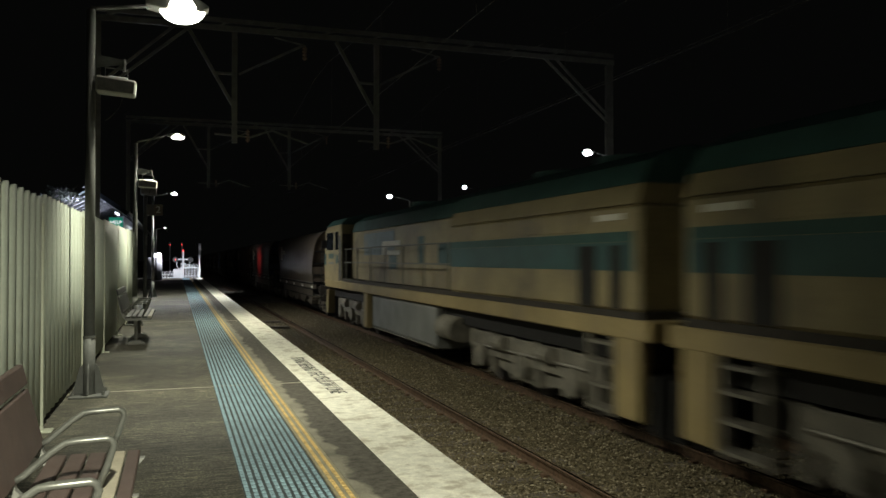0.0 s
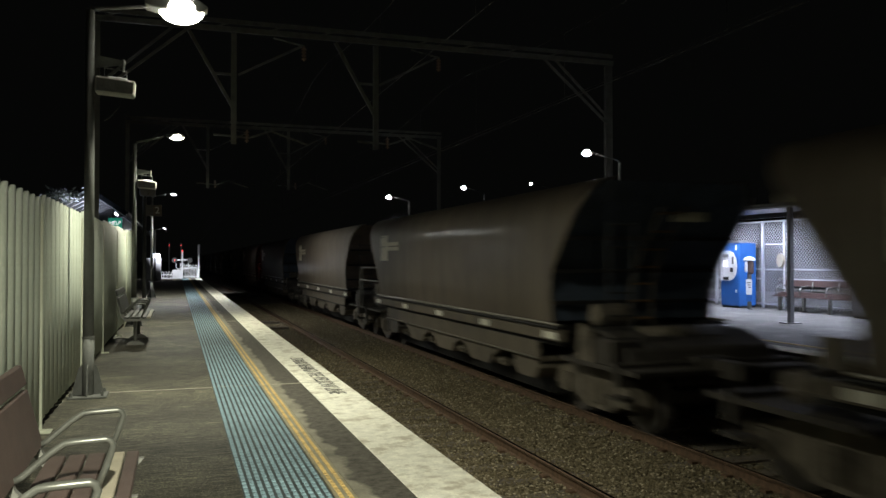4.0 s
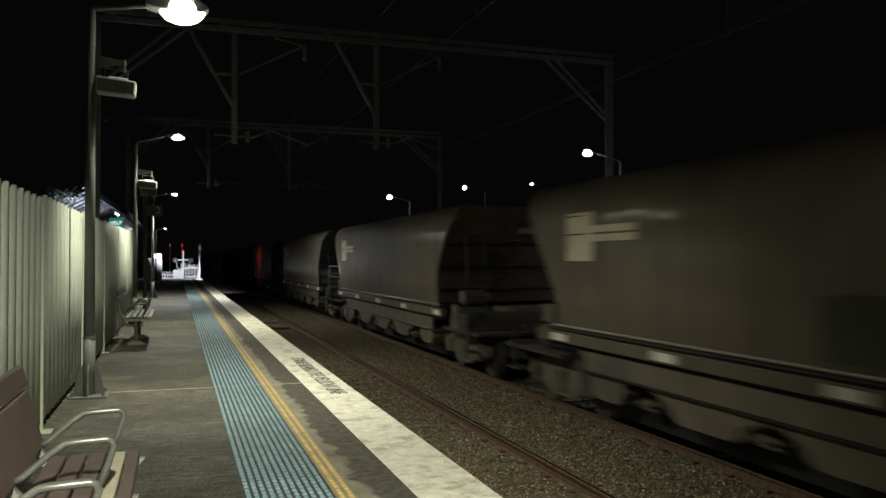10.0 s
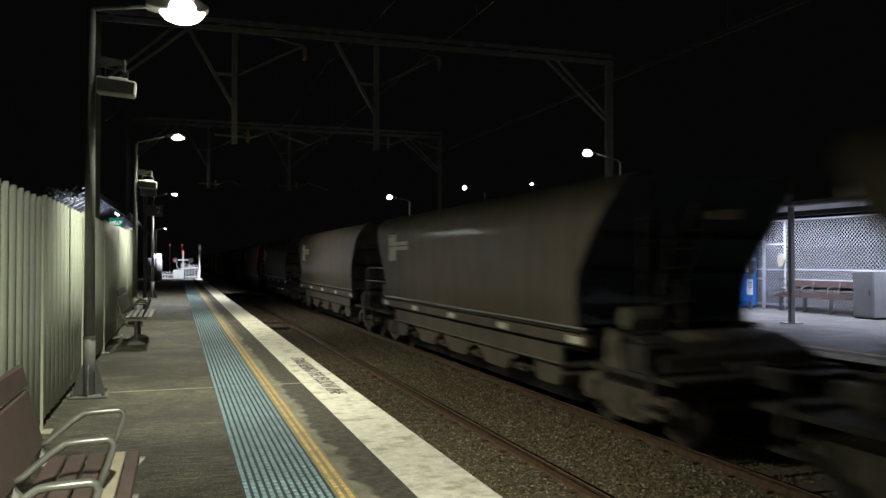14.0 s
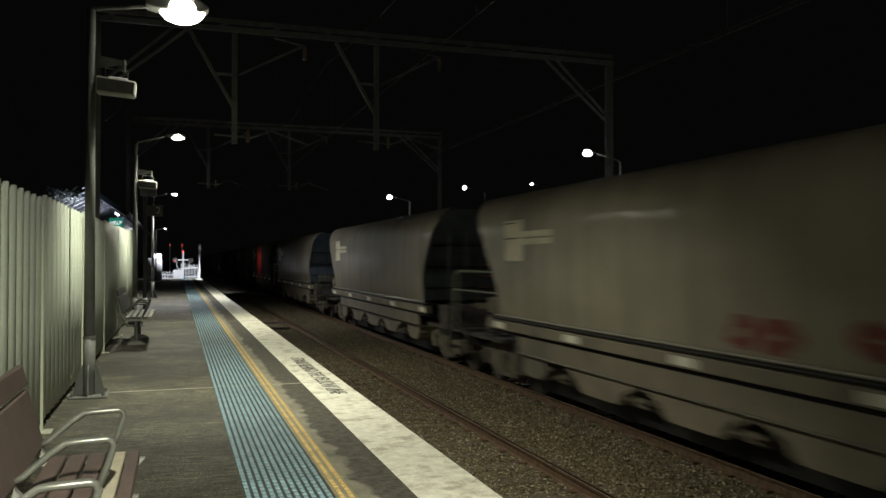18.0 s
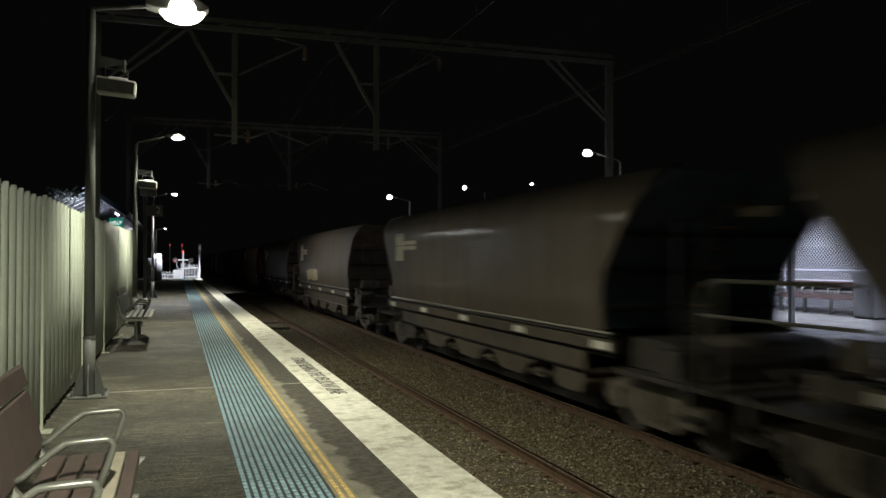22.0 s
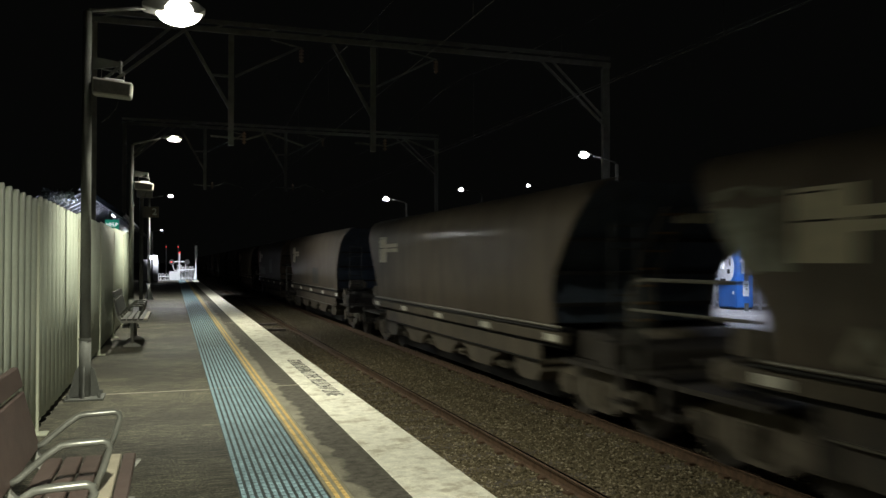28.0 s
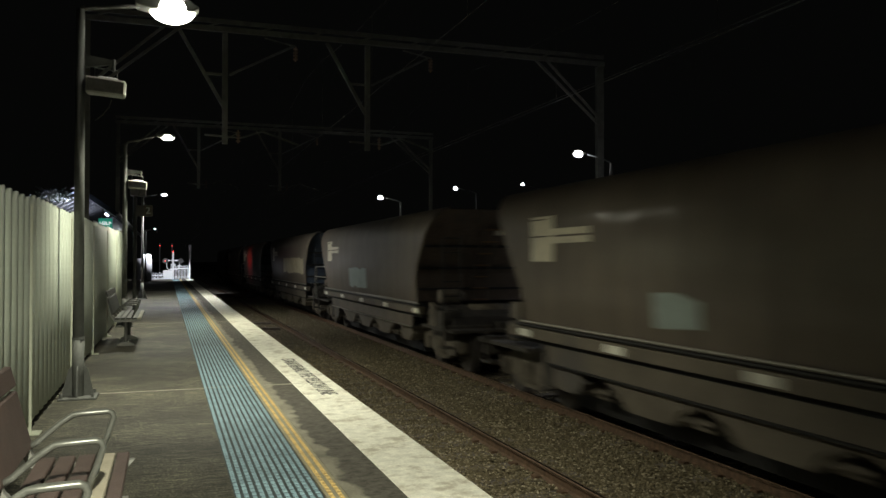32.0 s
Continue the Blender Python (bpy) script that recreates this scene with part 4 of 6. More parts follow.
def mesh_panel(m, w, h, group="mesh screens"):
    """A framed panel of diamond wire mesh. Local: y along, z up."""
    p = thing("mesh_panel", m, "galvanised diamond wire mesh panel in a pale steel frame", "mesh screen", group)
    for z in ((0.12, 1.05, 1.73, h) if w < 1.0 else (0.12, 0.80, 1.06, h)):
        part("frame_rail", box(B(), -0.02, 0.02, 0, w, z - 0.02, z + 0.02), "mesh", p)
    for y in (0.0, w):
        part("frame_post", box(B(), -0.022, 0.022, y - 0.022, y + 0.022, 0, h + 0.02), "mesh", p)
    bm, step = B(), 0.10
    n = int((w + h) / step) + 1
    for i in range(n):
        c = i * step
        a0, a1 = max(0, c - h + 0.06), min(w, c)
        if a1 > a0:
            bar(bm, (0.003, a0, c - a0 + 0.06), (0.003, a1, c - a1 + 0.06), 0.0075, 0.0075)
            bar(bm, (-0.003, w - a0, c - a0 + 0.06), (-0.003, w - a1, c - a1 + 0.06), 0.0075, 0.0075)
    part("wire_mesh", bm, "mesh", p, "diamond wire mesh")
    return p


for y, w in ((7.1, 3.26), (10.4, 3.26), (13.7, 3.26), (17.0, 0.92), (17.96, 1.93), (19.93, 0.66), (20.62, 3.26)):
    mesh_panel(pose(15.25, y, 0), w, 2.35)

# ticket machine with its screen
tm = thing("ticket_machine", pose(14.50, 18.04, 0, 0, 0, 3), "tall blue ticket machine with a white rounded front panel", "ticket machine")
part("body", box(B(), 0.0, 0.60, -0.05, 0.68, 0.05, 1.78), "blue", tm, bevel=0.03)
part("plinth", box(B(), 0.03, 0.57, -0.02, 0.65, 0, 0.05), "dark", tm)
part("cap", box(B(), -0.02, 0.30, -0.06, 0.70, 1.78, 1.84), "cabinet", tm, "grey cap")
face = [(0.66, 0.74), (0.66, 1.56), (0.30, 1.56), (0.16, 1.50), (0.06, 1.34), (0.02, 1.15), (0.06, 0.94), (0.16, 0.80), (0.30, 0.74)]
fp = part("front_panel", prism(B(), face, "x", -0.02, 0.01), "white", tm, "white rounded front panel")
for y0, y1, z0, z1, mt in ((0.34, 0.56, 1.38, 1.46, "cabinet"), (0.38, 0.54, 1.12, 1.3, "white_glow"), (0.34, 0.54, 0.76, 0.84, "dark"), (0.14, 0.20, 1.2, 1.4, "grille"), (0.17, 0.27, 0.98, 1.1, "dark")):
    part("control", box(B(), -0.035, -0.02, y0, y1, z0, z1), mt, fp)
for z0, z1 in ((1.58, 1.72), (0.42, 0.5)):
    part("emblem", box(B(), -0.012, 0.0, 0.04, 0.09, z0, z1), "white", tm, "small pale emblem")
ph = thing("payphone", pose(14.30, 17.34, 0, 0, 0, 40), "slim payphone stand with a white leaflet panel and orange handset unit", "payphone")
part("stand", rod(B(), (0, 0, 0), (0, 0, 0.96), 0.055, 12), "galv", ph)
part("foot_plate", box(B(), -0.10, 0.10, -0.10, 0.10, 0, 0.015), "cabinet", ph)
part("leaflet", box(B(), -0.075, -0.058, -0.075, 0.075, 0.40, 0.80), "white", ph, "white printed leaflet panel")
part("band", box(B(), -0.074, -0.058, -0.07, 0.07, 0.22, 0.395), "blue", ph, "blue band")
for k, z in enumerate((0.70, 0.64, 0.58)):
    part("marking", box(B(), -0.079, -0.075, -0.05, 0.05 - 0.02 * k, z, z + 0.025), "letters", ph, "plain printed bar")
part("unit", box(B(), -0.09, 0.09, -0.11, 0.03, 0.94, 1.29), "dull_red", ph, "orange-brown phone unit", bevel=0.03)
part("side_shell", box(B(), -0.09, 0.09, 0.034, 0.11, 0.98, 1.28), "white", ph, bevel=0.03)
part("hood", turn_up([(0.15, 1.29), (0.155, 1.32), (0.12, 1.36), (0.05, 1.395), (0.0, 1.40)]), "white", ph, "white domed hood", smooth=True)
part("handset", box(B(), -0.14, -0.10, 0.045, 0.095, 1.02, 1.25), "white", ph, bevel=0.02)
st = thing("round_dial", pose(15.12, 17.0, 1.22), "round cream dial on a thin white post", "dial")
part("post", box(B(), -0.02, 0.02, -0.02, 0.02, -1.22, 1.1), "white", st)
part("dial", rod(B(), (-0.105, 0.045, 0.08), (-0.045, 0.028, 0.08), 0.18, 18), "slat_pale", st, "cream dial")
part("tap", box(B(), -0.22, 0.0, -0.02, 0.02, -0.42, -0.38), "galv", st)
part("tap", box(B(), -0.3, 0.0, -0.03, 0.03, -0.72, -0.67), "galv", st)
# long red seat on the far platform
rb = thing("bench", pose(15.07, 14.25, -0.04), "long dull red slatted bench with metal arm rests", "bench", "shelter benches")
for i in range(4):
    x, z = -0.33 + 0.10 * i, 0.425 + 0.028 * i
    part("seat_slat", box(B(), x - 0.04, x + 0.04, 0, 2.72, z - 0.015, z + 0.015), "dull_red", rb)
part("back_board", box(B(), 0.085, 0.115, 0, 2.72, 0.675, 0.835), "dull_red", rb, bevel=0.006)
part("rear_rail", box(B(), 0.09, 0.11, 0, 2.72, 0.56, 0.60), "bench_frame", rb)
for i in range(4):
    y = 0.10 + i * 0.84
    part("arm_rest", tube(B(), [(0.08, y, 0.62), (-0.06, y, 0.70), (-0.26, y, 0.68), (-0.33, y, 0.60), (-0.33, y, 0.44)], 0.016, 6), "steel", rb)
    part("back_stay", bar(B(), (0.0, y, 0.46), (0.085, y, 0.80), 0.03, 0.02), "bench_frame", rb)
    part("leg", box(B(), -0.24, -0.17, y - 0.03, y + 0.03, 0.04, 0.42), "bench_frame", rb)
gc = thing("grey_cabinet", pose(14.40, 13.51, 0), "plain grey steel cabinet on the far platform beside a bench", "cabinet")
part("body", box(B(), 0, 0.62, 0, 0.58, 0.04, 1.06), "cabinet", gc, bevel=0.012)
part("door", box(B(), -0.012, 0.0, 0.03, 0.55, 0.09, 1.01), "cabinet", gc)
part("handle", box(B(), -0.03, -0.012, 0.09, 0.12, 0.52, 0.64), "galv", gc)
part("plinth", box(B(), 0.03, 0.59, 0.03, 0.55, 0, 0.04), "dark", gc)
# timetable board
tb = thing("timetable_board", pose(15.0, 20.42, 0), "lit white timetable board with an orange header", "notice board")
part("post", box(B(), -0.03, 0.03, -0.03, 0.03, 0, 2.1), "cabinet", tb)
part("post", box(B(), -0.03, 0.03, 1.17, 1.23, 0, 2.1), "cabinet", tb)
part("board", box(B(), -0.05, 0.0, 0.04, 0.77, 0.98, 1.93), "white_glow", tb, "white poster")
part("board", box(B(), -0.05, 0.0, 0.83, 1.16, 0.98, 1.93), "white_glow", tb, "white poster")
part("header", box(B(), -0.06, 0.0, 0.0, 1.2, 2.02, 2.24), "rung", tb, "orange header strip")
solid("back_fence", box(B(), 23.4, 23.5, -30, 60, 0, 1.8), "dark", "dark plain fence behind the far platform", kind="structure")

# ---- overhead wiring ----


def insulator(parent, at, h=0.35, r=0.06):
    bm = B()
    x, y, z = at
    rod(bm, at, (x, y, z - h), 0.018, 8)
    for i in range(4):
        rod(bm, (x, y, z - h * (0.15 + 0.22 * i)), (x, y, z - h * (0.23 + 0.22 * i)), r, 10)
    part("insulator", bm, "insulator", parent, "brown glazed insulator")


def gantry(y, x0, x1, z, thick=0.10):
    """A portal over both tracks: two masts, a twin beam, knee braces and a drop post with wire supports."""
    g = thing("overhead_gantry", pose(0, y, 0), "grey steel overhead wire gantry spanning both tracks", "gantry", "gantries")
    for x in (x0, x1):
        m = part("mast", box(B(), x - thick * 0.7, x + thick * 0.7, -thick * 0.7, thick * 0.7, -1.45, z), "gantry", g)
        part("flange", box(B(), x - thick, x + thick, -thick, -thick * 0.7, -1.45, z), "gantry", m)
    part("beam", box(B(), x0 - 0.1, x1 + 0.1, -0.16, -0.10, z - 0.0, z + 0.12), "gantry", g)
    part("beam", box(B(), x0 - 0.1, x1 + 0.1, -0.12, -0.08, z + 0.20, z + 0.30), "gantry", g)
    for k in range(int((x1 - x0) / 1.2)):
        part("lacing", bar(B(), (x0 + k * 1.2, -0.12, z + 0.06), (x0 + k * 1.2 + 0.6, -0.12, z + 0.26), 0.03, 0.03), "gantry", g)
    for s, x in ((1, x0), (-1, x1)):
        part("knee_brace", bar(B(), (x + s * 1.95, -0.12, z + 0.02), (x + s * 0.05, -0.12, z - 1.6), 0.05, 0.06), "gantry", g)
        part("knee_brace", bar(B(), (x + s * 1.62, -0.12, z + 0.02), (x + s * 0.05, -0.12, z - 1.42), 0.04, 0.06), "gantry", g)
    for xd in (1.25, 4.62):
        d = part("drop_post", box(B(), xd - 0.06, xd + 0.06, -0.06, 0.06, z - 2.55, z), "gantry", g)
        part("brace", bar(B(), (xd - 1.0, 0, z), (xd, 0, z - 1.75), 0.10, 0.07), "gantry", d)
        part("strut", bar(B(), (xd - 0.45, 0, z - 0.95), (xd, 0, z - 0.95), 0.06, 0.05), "gantry", d)
        a = part("cantilever", bar(B(), (xd + 0.1, 0, z - 0.95), (xd + 1.6, 0, z - 0.14), 0.05, 0.05), "gantry", g)
        part("top_tie", bar(B(), (xd + 0.9, 0, z - 0.02), (xd + 1.65, 0, z - 0.16), 0.03, 0.03), "gantry", a)
        insulator(a, (xd + 1.62, 0, z - 0.16))
        part("steady_arm", tube(B(), [(xd + 0.05, 0, z - 2.38), (xd + 0.35, 0, z - 2.40), (xd + 0.85, 0, z - 2.22), (xd + 1.7, 0, z - 2.5)], 0.025, 6), "gantry", a)
        insulator(a, (xd + 0.3, 0, z - 2.22), 0.3, 0.05)
        part("stay", bar(B(), (xd - 0.45, 0, z - 2.36), (xd + 0.05, 0, z - 2.38), 0.05, 0.04), "gantry", d)
    return g


gantry(19.0, -1.7, 11.05, 6.55)
gantry(35.0, -1.9, 11.5, 6.9, 0.08)
gantry(-24.0, -1.9, 11.2, 6.55)
for x, z in ((T1, 4.1), (T2, 4.2)):
    c = thing("overhead_wire", pose(0, 0, 0), "thin copper contact wire with a sagging catenary above the track", "overhead wire", "overhead wires")
    part("contact_wire", rod(B(), (x, -60, z), (x, 160, z), 0.004 if x == T1 else 0.008, 6), "wire", c)
    pts = []
    for k in range(0, 111):
        y = -60 + k * 2
        u = ((y - 19) / 18.0) % 1.0
        pts.append((x, y, 5.9 - 0.9 * 4 * u * (1 - u) * 0.6))
    part("catenary_wire", tube(B(), pts, 0.004, 5), "wire", c)
    for k in range(0, 36):
        y = -50 + k * 4.5
        u = ((y - 19) / 18.0) % 1.0
        part("dropper", rod(B(), (x, y, z), (x, y, 5.9 - 0.9 * 4 * u * (1 - u) * 0.6), 0.003, 5), "wire", c)
fw = thing("feeder_wire", pose(0, 0, 0), "dim feeder wire strung above the far track", "overhead wire")
part("wire", tube(B(), [(11.25, -20, 6.55), (11.25, -5, 7.2), (11.25, 4, 7.3), (11.25, 12, 7.02 - 0.98 + 0.25), (11.25, 19, 6.254), (11.25, 60, 6.4), (11.25, 160, 6.6)], 0.007, 6), "wire", fw)

# ---- the train ----
HALF = 1.45


def ring_mesh(profile, length):
    """A skin over a cross profile, each level as long as length(z) says, closed at the ends."""
    bm = B()
    a = [bm.verts.new((x, -length(z, -1), z)) for x, z in profile]
    b = [bm.verts.new((x, length(z, 1), z)) for x, z in profile]
    for i in range(len(profile) - 1):
        bm.faces.new((a[i], a[i + 1], b[i + 1], b[i]))
    return bm


def slope_length(z, end):
    """Half the hopper's length at a height towards the tail (1) or the front (-1): upright low down, then sweeping outwards."""
    if end > 0:
        return 5.25 + 0.80 * (max(0.0, z - 1.72) ** 2 + 0.01) ** 0.5
    return 5.13 + 0.84 * (max(0.0, z - 1.93) ** 2 + 0.01) ** 0.5


def turn(bm, profile, y, z, n=18):
    """A shape turned about an axle along x: profile of (x, radius) from end to end."""
    rings = [[bm.verts.new((x, y + q * math.cos(2 * math.pi * i / n), z + q * math.sin(2 * math.pi * i / n))) for i in range(n)] for x, q in profile]
    for a, b in zip(rings, rings[1:]):
        for i in range(n):
            bm.faces.new((a[i], a[(i + 1) % n], b[(i + 1) % n], b[i]))
    bm.faces.new(rings[0])
    bm.faces.new(rings[-1])
    return bm


def bogie_parts(parent, y, spacing, axles=2, r=0.45, name="bogie", coat="bogie"):
    bm = B()
    for s in (-1, 1):
        x = s * 0.98
        L = spacing * (axles - 1) / 2
        prism(bm, [(y - L - 0.35, 0.42), (y - L - 0.2, 0.36), (y - L + 0.2, 0.36), (y - 0.35, 0.2), (y + 0.35, 0.2), (y + L - 0.2, 0.36), (y + L + 0.2, 0.36),
                   (y + L + 0.35, 0.42), (y + L + 0.3, 0.62), (y + 0.35, 0.82), (y - 0.35, 0.82), (y - L - 0.3, 0.62)], "x", x - 0.07, x + 0.07)
        for k in range(axles):
            ya = y - L + k * spacing
            box(bm, x - 0.12, x + 0.12, ya - 0.14, ya + 0.14, 0.33, 0.60)
        for d in (-0.14, 0.0, 0.14):
            rod(bm, (x + s * 0.09, y + d, 0.30), (x + s * 0.09, y + d, 0.62), 0.05, 8)
    box(bm, -1.0, 1.0, y - 0.2, y + 0.2, 0.5, 0.82)
    g = part(name, bm, coat, parent, "oily cast steel bogie frame")
    for k in range(axles):
        ya = y - spacing * (axles - 1) / 2 + k * spacing
        turned = [(0.90, 0.05), (0.84, 0.08), (0.83, r * 0.45), (0.81, r * 0.5), (0.81, r), (0.715, r + 0.004), (0.71, r + 0.025), (0.68, r + 0.025), (0.68, r * 0.5), (0.64, 0.09)]
        bm = turn(B(), [(-x, q) for x, q in turned] + turned[::-1], ya, r)
        part("wheelset", bm, "wheel", g)
    return g


# half width of the hopper by height over the rails
SIDE = [(1.385, 1.31), (1.40, 1.38), (1.43, 1.75), (1.45, 2.2), (1.45, 2.70), (1.445, 2.86), (1.425, 2.99), (1.385, 3.12), (1.32, 3.24), (1.23, 3.34),
        (1.12, 3.41), (1.04, 3.43), (1.01, 3.38), (1.01, 3.1)]


def side_x(z):
    """Where the hopper's side stands at a height."""
    return float(np.interp(z, [p[1] for p in SIDE[:12]], [p[0] for p in SIDE[:12]]))


def wagon(loops):
    w = thing("coal_wagon", pose(T2, 0, RAIL), "grimy grey-brown coal hopper wagon with sloping ends and cream mark", "coal wagon", "coal wagons")
    for s in (-1, 1):
        part("side_sheet", ring_mesh([(s * x, z) for x, z in SIDE], slope_length), "hopper", w, smooth=True)
        for yy in (-1, 1):
            part("corner_edge", tube(B(), [(s * (side_x(1.38 + 0.15 * i) - 0.015), yy * slope_length(1.38 + 0.15 * i, yy), 1.38 + 0.15 * i) for i in range(13)], 0.026, 6), "hopper", w)
        # underparts below the hopper: pale lip, dark pipe, sill, black-filled gaps, skirt
        part("side_sill", prism(B(), [(s * 1.30, 1.10), (s * 1.43, 1.10), (s * 1.44, 1.25), (s * 1.42, 1.27), (s * 1.30, 1.27)], "y", -5.5, 5.8), "skirt", w)
        part("hopper_lip", rod(B(), (s * 1.445, -5.5, 1.345), (s * 1.445, 5.4, 1.345), 0.022, 8), "lip", w, "pale lip under the side sheet")
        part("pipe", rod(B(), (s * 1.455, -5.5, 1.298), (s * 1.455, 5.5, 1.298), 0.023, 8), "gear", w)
        # black fill painted as the shade under the lip
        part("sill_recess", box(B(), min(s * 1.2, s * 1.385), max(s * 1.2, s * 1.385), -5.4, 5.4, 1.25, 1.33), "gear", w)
        # black strip painted as the shaded gap under the sill
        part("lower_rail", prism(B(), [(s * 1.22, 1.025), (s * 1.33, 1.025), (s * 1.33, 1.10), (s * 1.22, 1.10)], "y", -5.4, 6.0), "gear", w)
        for k in range(5 if s < 0 else 0):
            y = 5.3 - 2.62 * k
            part("reflector", box(B(), min(s * 1.432, s * 1.447), max(s * 1.432, s * 1.447), y - 0.26, y + 0.16, 1.125, 1.225), "reflector", w, "cream reflector plate")
        part("skirt_panel", prism(B(), [(s * 1.30, 0.77), (s * 1.34, 0.77), (s * 1.345, 1.025), (s * 1.30, 1.025)], "y", -4.62, 4.62), "skirt", w, "dusty flat skirt panel")
        # lip colour carries its lit edge on railed wagons, its shadow on plain ones
        part("skirt_lip", box(B(), min(s * 1.31, s * 1.385), max(s * 1.31, s * 1.385), -4.62, 4.62, 0.755, 0.775), "lip" if loops else "gear", w, "thin skirt edge")
        # black box fills the gaps, so their shade is painted in
        part("chute_shadow", box(B(), min(s * 0.3, s * 0.95), max(s * 0.3, s * 0.95), -4.4, 4.4, 0.16, 0.76), "gear", w, "black box standing for the shade between the chutes")
        for yc, h in ((4.12, 0.48), (2.08, 1.0), (0.03, 1.0), (-2.02, 1.0), (-4.1, 0.5)):
            q = h - 0.46 if h > 0.6 else h - 0.12
            low = [(yc - q, 0.47), (yc - q + 0.12, 0.425), (yc + q - 0.12, 0.425), (yc + q, 0.47), (yc + q + 0.10, 0.60), (yc + h - 0.10, 0.68), (yc + h, 0.71), (yc + h, 0.77),
                   (yc - h, 0.77), (yc - h, 0.71), (yc - h + 0.10, 0.68), (yc - q - 0.10, 0.60)]
            part("chute", prism(B(), low, "x", min(s * 0.45, s * 1.315), max(s * 0.45, s * 1.315)), "skirt", w, "dusty steel discharge chute")
        for k in range(4):
            y = 3.10 - 2.05 * k
            cast = [(y + 0.20 + 0.20 * math.cos(t), 0.44 + 0.13 * math.sin(t)) for t in [math.pi * i / 8 for i in range(9)]]
            g = part("door_gear", prism(B(), cast, "x", min(s * 1.02, s * 1.24), max(s * 1.02, s * 1.24)), "bogie", w, "dusty rounded door gear", bevel=0.02)
            if s < 0:
                part("link_bar", rod(B(), (s * 1.26, y - 0.02, 0.55), (s * 1.26, y + 0.36, 0.50), 0.022, 8), "bogie", g, "worn bright link bar")
    for yy in (-1, 1):
        bm = B()
        zs = [1.38 + 0.2 * i for i in range(11)]
        rows = [[bm.verts.new((x, yy * (slope_length(z, yy) - 0.02), z)) for x in (-side_x(z) + 0.03, side_x(z) - 0.03)] for z in zs]
        for a, b in zip(rows, rows[1:]):
            bm.faces.new((a[0], a[1], b[1], b[0]))
        end = part("end_sheet", bm, "end_sheet", w, "sooty sloping end sheet in faded paint")
        for z in (1.65, 2.12, 2.6):
            c = yy * (slope_length(z, yy) + 0.03)
            # ribs are black to draw the shadow lines across the end sheet
            part("end_rib", box(B(), -1.38, 1.38, c - 0.05, c + 0.05, z - 0.028, z + 0.028), "gear", end)
        part("ladder_rail", tube(B(), [(0.25, yy * (slope_length(z, yy) + 0.09), z) for z in (1.3, 1.6, 1.9, 2.2, 2.5, 2.8, 3.05)], 0.022, 6), "bogie", end)
        part("ladder_rail", tube(B(), [(-0.12, yy * (slope_length(z, yy) + 0.09), z) for z in (1.3, 1.6, 1.9, 2.2, 2.5, 2.8, 3.05)], 0.022, 6), "bogie", end)
        bm = B()
        for i in range(7):
            z = 1.4 + 0.26 * i
            rod(bm, (-0.12, yy * (slope_length(z, yy) + 0.09), z), (0.25, yy * (slope_length(z, yy) + 0.09), z), 0.02, 6)
        part("ladder_rungs", bm, "rung", end, "rusty orange ladder rungs")
        if yy > 0:
            c = slope_length(2.95, 1) + 0.05
            part("end_plate", box(B(), -1.36, -0.98, c - 0.02, c + 0.02, 2.82, 2.95), "logo", end, "pale plate")
        else:
            c = -slope_length(2.91, -1) - 0.08
            part("end_plate", box(B(), 0.12, 0.68, c - 0.02, c + 0.02, 2.84, 2.98), "logo", end, "pale plate")
        part("end_platform", box(B(), -1.35, 1.35, min(yy * 5.4, yy * 7.4), max(yy * 5.4, yy * 7.4), 0.84, 0.90), "underframe", w)
        if yy < 0:
            part("front_apron", prism(B(), [(-5.5, 0.9), (-7.0, 0.9), (-6.9, 1.12), (-6.3, 1.30), (-5.5, 1.30)], "x", -1.15, 1.15), "underframe", w, "grimy brake gear casing", bevel=0.03)
            if loops:
                part("brake_cylinder", turn(B(), [(-1.18, 0.05), (-1.16, 0.15), (-0.72, 0.16), (-0.68, 0.11), (-0.60, 0.10)], -6.05, 1.52, 14), "bogie", w, "dusty brake cylinder")
                part("bracket", prism(B(), [(-5.85, 0.9), (-6.30, 0.9), (-6.22, 1.32), (-5.95, 1.40)], "x", -1.34, -1.26), "bogie", w, "pale steel bracket plate")
        else:
            part("air_reservoir", turn(B(), [(-1.26, 0.06), (-1.20, 0.17), (-0.55, 0.18), (-0.48, 0.07)], 6.25, 1.10, 14), "bogie", w, "grimy air reservoir")
        part("headstock", box(B(), -1.4, 1.4, yy * 7.0 - 0.06, yy * 7.0 + 0.06, 0.66, 0.96), "underframe", w)
        part("coupler", prism(B(), [(-0.12, 0.78), (0.12, 0.78), (0.12, 1.0), (-0.12, 1.0)], "y", min(yy * 7.0, yy * 7.77), max(yy * 7.0, yy * 7.77)), "underframe", w, bevel=0.02)
        part("hose", tube(B(), [(0.3, yy * 7.0, 0.9), (0.32, yy * 7.3, 0.6), (0.3, yy * 7.7, 0.5)], 0.03, 6), "dark", w)
        bogie_parts(w, yy * 5.9, 1.75)
        for s in (-1, 1):
            if s * yy > 0:
                bm = B()
                for k in range(6):
                    rod(bm, (s * 1.30, yy * 6.7, 1.25 + 0.3 * k), (s * 0.92, yy * 6.7, 1.25 + 0.3 * k), 0.014, 6)
                for x in (1.30, 0.92):
                    rod(bm, (s * x, yy * 6.7, 0.9), (s * x, yy * 6.7, 2.8), 0.016, 6)
                part("ladder", bm, "dark", w)
            if s > 0:
                continue
